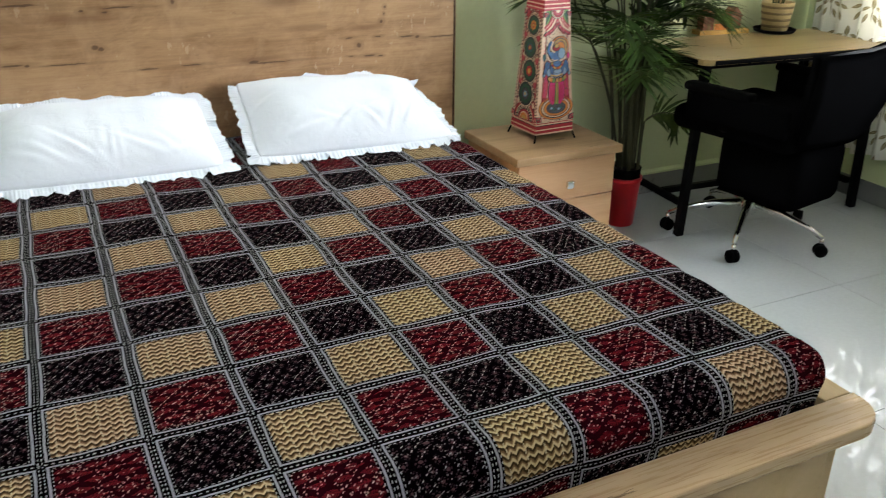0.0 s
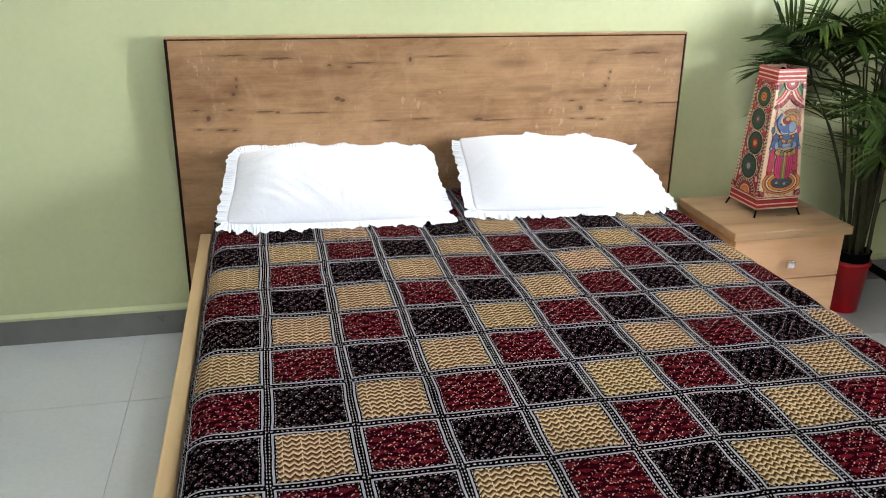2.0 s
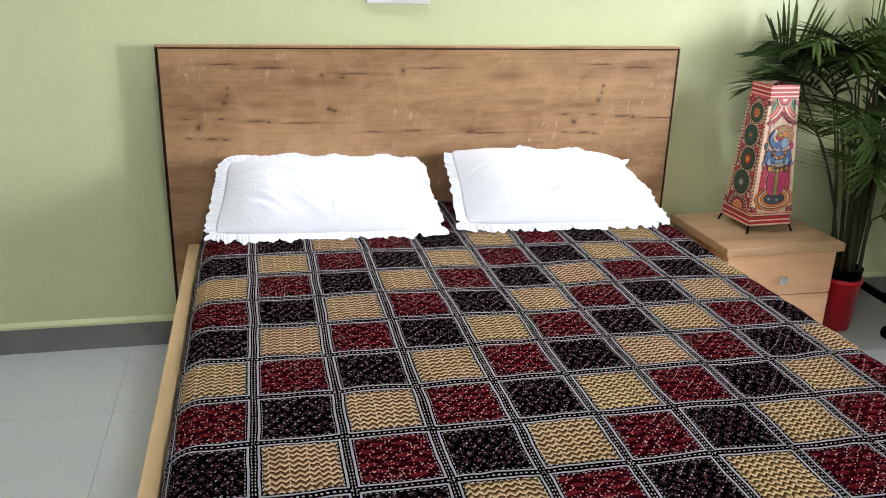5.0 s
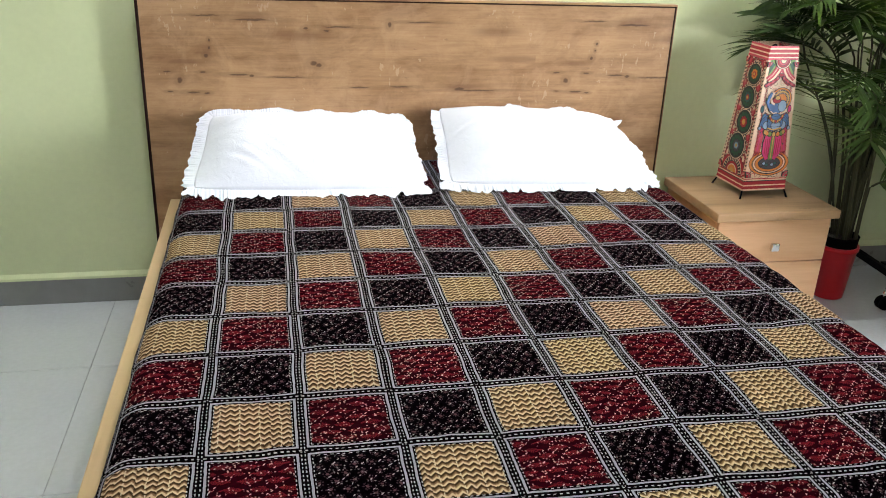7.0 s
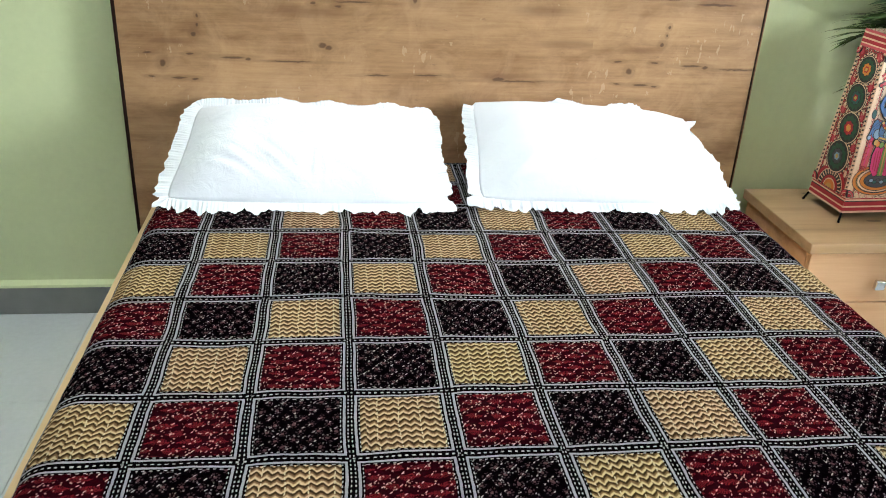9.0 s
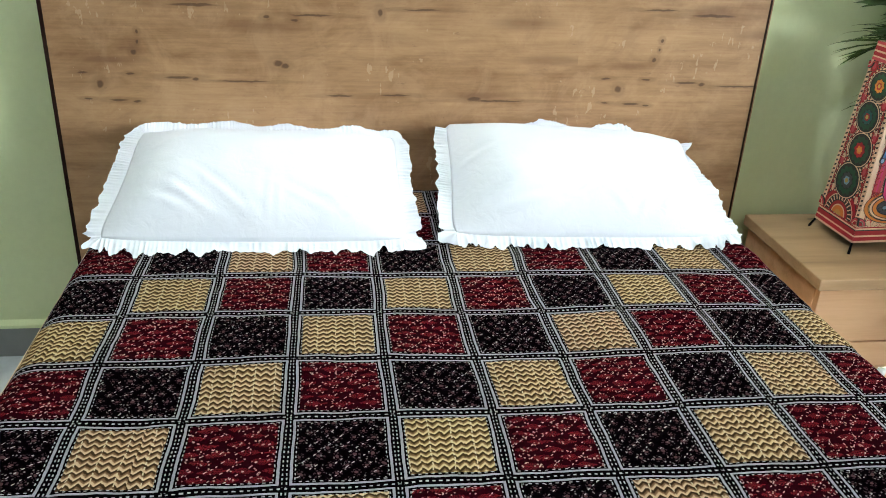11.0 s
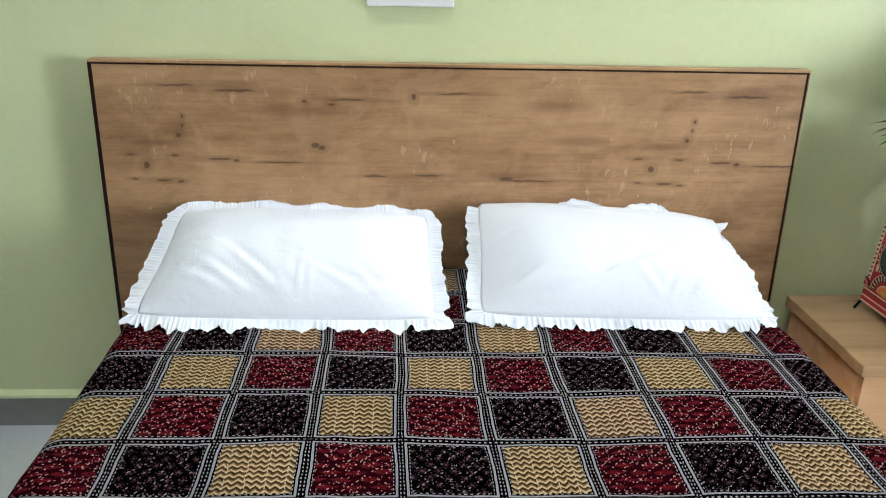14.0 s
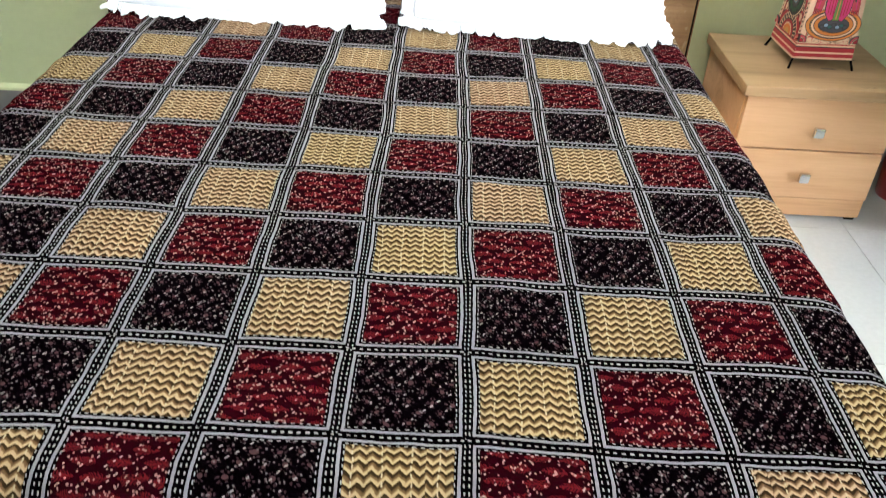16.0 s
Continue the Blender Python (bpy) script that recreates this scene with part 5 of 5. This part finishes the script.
# ---- writing desk ----
desk = thing("desk", "light wood-topped desk on a black steel frame", "desk", (1.830, -0.462, 0.0), -4)
bm = bmesh.new()
rim = [(0.045, 0.0), (0.98, 0.0), (0.98, 0.48), (0.0, 0.48), (0.0, 0.045), (0.006, 0.022), (0.022, 0.006)]
top = bm.faces.new([bm.verts.new((x, y, 0.760)) for x, y in rim])
ext = bmesh.ops.extrude_face_region(bm, geom=[top])
bmesh.ops.translate(bm, verts=[v for v in ext["geom"] if isinstance(v, bmesh.types.BMVert)], vec=(0, 0, -0.023))
part("desktop", bm, DESK, desk, "pale wood-grain desktop with rounded corners")
part("edge_band", box(0.046, 0.976, -0.002, -0.0003, 0.738, 0.7565, 0.0005), BLACK, desk, "black edge band")
part("edge_band", box(-0.002, -0.0003, 0.046, 0.476, 0.738, 0.7565, 0.0005), BLACK, desk, "black edge band")
part("apron", box(0.003, 0.977, 0.052, 0.074, 0.712, 0.7365, 0.002), BLACK, desk)
part("apron", box(0.018, 0.040, 0.075, 0.430, 0.712, 0.7365, 0.002), BLACK, desk)
for x in (0.012, 0.935):
    for y in (0.012, 0.435):
        leg = box(x, x + 0.034, y, y + 0.034, 0.0, 0.7365, 0.003)
        for v in leg.verts:
            v.co.x += (0.030 if x < 0.5 else -0.030) * (v.co.z / 0.7365 - 1)
        part("leg", leg, BLACK, desk, "slightly splayed black steel leg")
    part("stretcher", box(x + 0.004, x + 0.030, 0.047, 0.434, 0.115, 0.142, 0.003), BLACK, desk)
part("stretcher", box(0.047, 0.934, 0.225, 0.252, 0.115, 0.142, 0.003), BLACK, desk)

# ---- office chair ----
chair = thing("office_chair", "black office chair on a chrome star base with castors", "chair", (2.10, -0.545, 0.0), -169)
bm = box(-0.285, 0.285, -0.25, 0.31, 0.475, 0.575, 0.042, 4)
part("seat", bm, MESHY, chair, smooth=True)
bm = bmesh.new()
rows = []
for j in range(13):
    z = 0.50 + 0.36 * j / 12
    w = 0.22 + 0.07 * math.sin(math.pi * (0.15 + 0.6 * j / 12))
    rows.append([(w * s, 0.27 + 0.05 * (j / 12) + 0.06 * (1 - s * s) + 0.03 * math.sin(math.pi * j / 12), z) for s in [-1 + 2 * i / 14 for i in range(15)]])
for off in (0.0, 0.035):
    g = [[bm.verts.new((x, y + off, z)) for x, y, z in row] for row in rows]
    for a, b in zip(g, g[1:]):
        for i in range(14):
            bm.faces.new((a[i], a[i + 1], b[i + 1], b[i]))
bmesh.ops.holes_fill(bm, edges=[e for e in bm.edges if e.is_boundary])
part("backrest", bm, MESHY, chair, smooth=True)
part("back_rim", tube([(-0.23, 0.335, 0.838), (-0.12, 0.380, 0.850), (0, 0.395, 0.853), (0.12, 0.380, 0.850), (0.23, 0.335, 0.838)], 0.014, 10), GUNMETAL, chair, "dark grey rail on the backrest", True)
for sx in (-1, 1):
    part("armrest", box(sx * 0.31 - 0.03, sx * 0.31 + 0.03, -0.16, 0.14, 0.655, 0.690, 0.014, 3), RUBBER, chair, smooth=True)
    part("arm_panel", box(sx * 0.31 - 0.016, sx * 0.31 + 0.016, -0.15, 0.30, 0.545, 0.662, 0.012, 3), MESHY, chair, smooth=True)
    part("arm_post", tube([(sx * 0.235, 0.02, 0.50), (sx * 0.300, 0.02, 0.53), (sx * 0.31, 0.0, 0.66)], 0.016, 10), RUBBER, chair, smooth=True)
part("tilt_housing", box(-0.175, 0.175, -0.08, 0.30, 0.215, 0.480, 0.05, 4), MESHY, chair, "black housing under the seat", True)
part("lever", tube([(-0.175, 0.02, 0.36), (-0.235, 0.02, 0.355)], [0.004, 0.007], 8), CHROME, chair, smooth=True)
part("column", lathe([(0.030, 0.11), (0.030, 0.26), (0.022, 0.262), (0.022, 0.44)], 18), BLACK, chair, smooth=True)
part("hub", lathe([(0.034, 0.105), (0.038, 0.110), (0.038, 0.170), (0.030, 0.175)], 20), CHROME, chair, smooth=True)
for k in range(5):
    a = radians(72 * k + 27)
    c, s = math.cos(a), math.sin(a)
    arm = part("base_arm", tube([(0.03 * c, 0.03 * s, 0.150), (0.15 * c, 0.15 * s, 0.138), (0.27 * c, 0.27 * s, 0.108), (0.33 * c, 0.33 * s, 0.080)], [0.018, 0.015, 0.012, 0.010], 10), CHROME, chair, "chrome base arm", True)
    m = pose(0.33 * c, 0.33 * s, 0.027, 0, 0, 72 * k + 65)
    part("caster", lathe([(0.006, -0.022), (0.024, -0.021), (0.027, -0.016), (0.027, -0.004), (0.020, -0.002), (0.020, 0.002), (0.027, 0.004), (0.027, 0.016), (0.024, 0.021), (0.006, 0.022)], 20, None, m @ pose(0, 0, 0, 90, 0, 0)), RUBBER, arm, "black twin-wheel castor", True)
    part("caster_hood", tube([(0.33 * c, 0.33 * s, 0.050), (0.33 * c, 0.33 * s, 0.078)], 0.009, 8), CHROME, arm, smooth=True)

# ---- on the desk ----
TERRA = plain("terracotta", (0.22, 0.085, 0.045), 0.7, 0, 0.3, 40)
STRAW = plain("straw_band", (0.48, 0.36, 0.16), 0.8, 0, 0.2, 60, 0.4)
JUTE = plain("dark_jute", (0.20, 0.14, 0.06), 0.85, 0, 0.3, 60, 0.4)
for x, y, w in ((2.250, 0.022, 0.056), (2.400, 0.016, 0.072)):
    hut = thing("house_ornament", "small terracotta toy house with a pitched roof", "ornament", (x, y, 0.781), -6, "toy houses on the desk")
    part("house_wall", box(-w / 2, w / 2, -0.025, 0.025, 0, 0.055, 0.002), TERRA, hut)
    part("house_roof", prism([(-w / 2 - 0.006, 0.0555), (w / 2 + 0.006, 0.0555), (0.0, 0.098)], -0.030, 0.030, pose(0, 0, 0, 90, 0, 0)), TERRA, hut)
    part("house_door", box(-0.008, 0.008, -0.0275, -0.0255, 0.0, 0.028, 0.0005), JUTE, hut)
tray = thing("ornament_tray", "low yellow wooden board carrying two toy houses", "tray", (2.340, 0.016, 0.760), -6)
part("base", box(-0.135, 0.135, -0.036, 0.036, 0, 0.020, 0.002), OCHRE, tray)
part("fence", box(-0.060, 0.040, -0.030, -0.022, 0.0205, 0.048, 0.002), ORANGE, tray, "low orange fence")
part("post", box(-0.064, -0.058, -0.032, -0.020, 0.0205, 0.054, 0.001), STRAW, tray)
part("post", box(0.038, 0.044, -0.032, -0.020, 0.0205, 0.054, 0.001), STRAW, tray)
pot = thing("small_planter", "small straw-banded planter on a dark saucer on the desk", "planter", (2.60, -0.06, 0.760))
part("saucer", lathe([(0.072, 0.0), (0.090, 0.004), (0.098, 0.018), (0.094, 0.018), (0.086, 0.008), (0.0, 0.007)], 28), BLACK, pot, "dark saucer", True)
part("planter_body", lathe([(0.050, 0.0085), (0.058, 0.012), (0.074, 0.132), (0.074, 0.139), (0.066, 0.139), (0.062, 0.122), (0.0, 0.120)], 28), STRAW, pot, smooth=True)
for z in (0.033, 0.062, 0.091, 0.119):
    r = 0.0565 + (z - 0.012) * 0.130
    part("woven_band", lathe([(r, z - 0.007), (r + 0.0035, z - 0.004), (r + 0.0035, z + 0.004), (r + 0.001, z + 0.007)], 28), JUTE, pot, smooth=True)
part("soil", lathe([(0.001, 0.1205), (0.061, 0.1205), (0.058, 0.126), (0.001, 0.129)], 24), SOIL, pot)
for k in range(5):
    a = 1.3 * k
    part("stem", tube([(0.02 * math.cos(a), 0.02 * math.sin(a), 0.118), (0.04 * math.cos(a), 0.04 * math.sin(a), 0.22), (0.08 * math.cos(a), 0.08 * math.sin(a), 0.30)], [0.004, 0.003, 0.002], 6), LEAF, pot, smooth=True)

# ---- curtain ----
bm = bmesh.new()
lay = bm.loops.layers.uv.new("cloth")
cols = []
n = 270
for i in range(n + 1):
    q = i / n
    y = -0.03 - 1.37 * q
    x = 2.865 + 0.030 * math.sin(q * 80) + 0.012 * math.sin(q * 34 + 1)
    cols.append([(bm.verts.new((x + 0.006 * math.sin(z * 2 + q * 9), y, z)), q * 2.3, z) for z in [0.24 + 2.2 * j / 24 for j in range(25)]])
for a, b in zip(cols, cols[1:]):
    for j in range(24):
        f = bm.faces.new((a[j][0], b[j][0], b[j + 1][0], a[j + 1][0]))
        for lp, src in zip(f.loops, (a[j], b[j], b[j + 1], a[j + 1])):
            lp[lay].uv = (src[1], src[2])
tagged(new("curtain", ring_mesh("curtain", bm, CURTAIN, True)), "light curtain printed with brown leaves hanging beside the window", "curtain")
rod = thing("curtain_rod", "slim steel curtain rod above the window", "curtain rod")
part("rod", tube([(2.865, -3.3, 2.45), (2.865, 0.02, 2.45)], 0.012, 12), CHROME, rod, smooth=True)
for y in (-3.2, -0.02):
    part("bracket", box(2.853, XR, y - 0.01, y + 0.01, 2.462, 2.475, 0.002), CHROME, rod)

# ---- floor tiles ----
TS, GAP = 0.64, 0.002
me = ring_mesh("tile", box(-TS / 2 + GAP / 2, TS / 2 - GAP / 2, -TS / 2 + GAP / 2, TS / 2 - GAP / 2, -0.0035, 0.0, 0), TILE)
for i in range(9):
    for j in range(8):
        cx, cy = -1.129 + TS * (i - 1.5), -0.44 + TS * (0.5 - j)
        x0, x1, y0, y1 = cx - TS / 2, cx + TS / 2, cy - TS / 2, cy + TS / 2
        if x1 < XL or x0 > XR or y1 < YF or y0 > YB:
            continue
        ob = new("tile", me)
        ob.parent = floor
        ob.location = (cx, cy, 0)
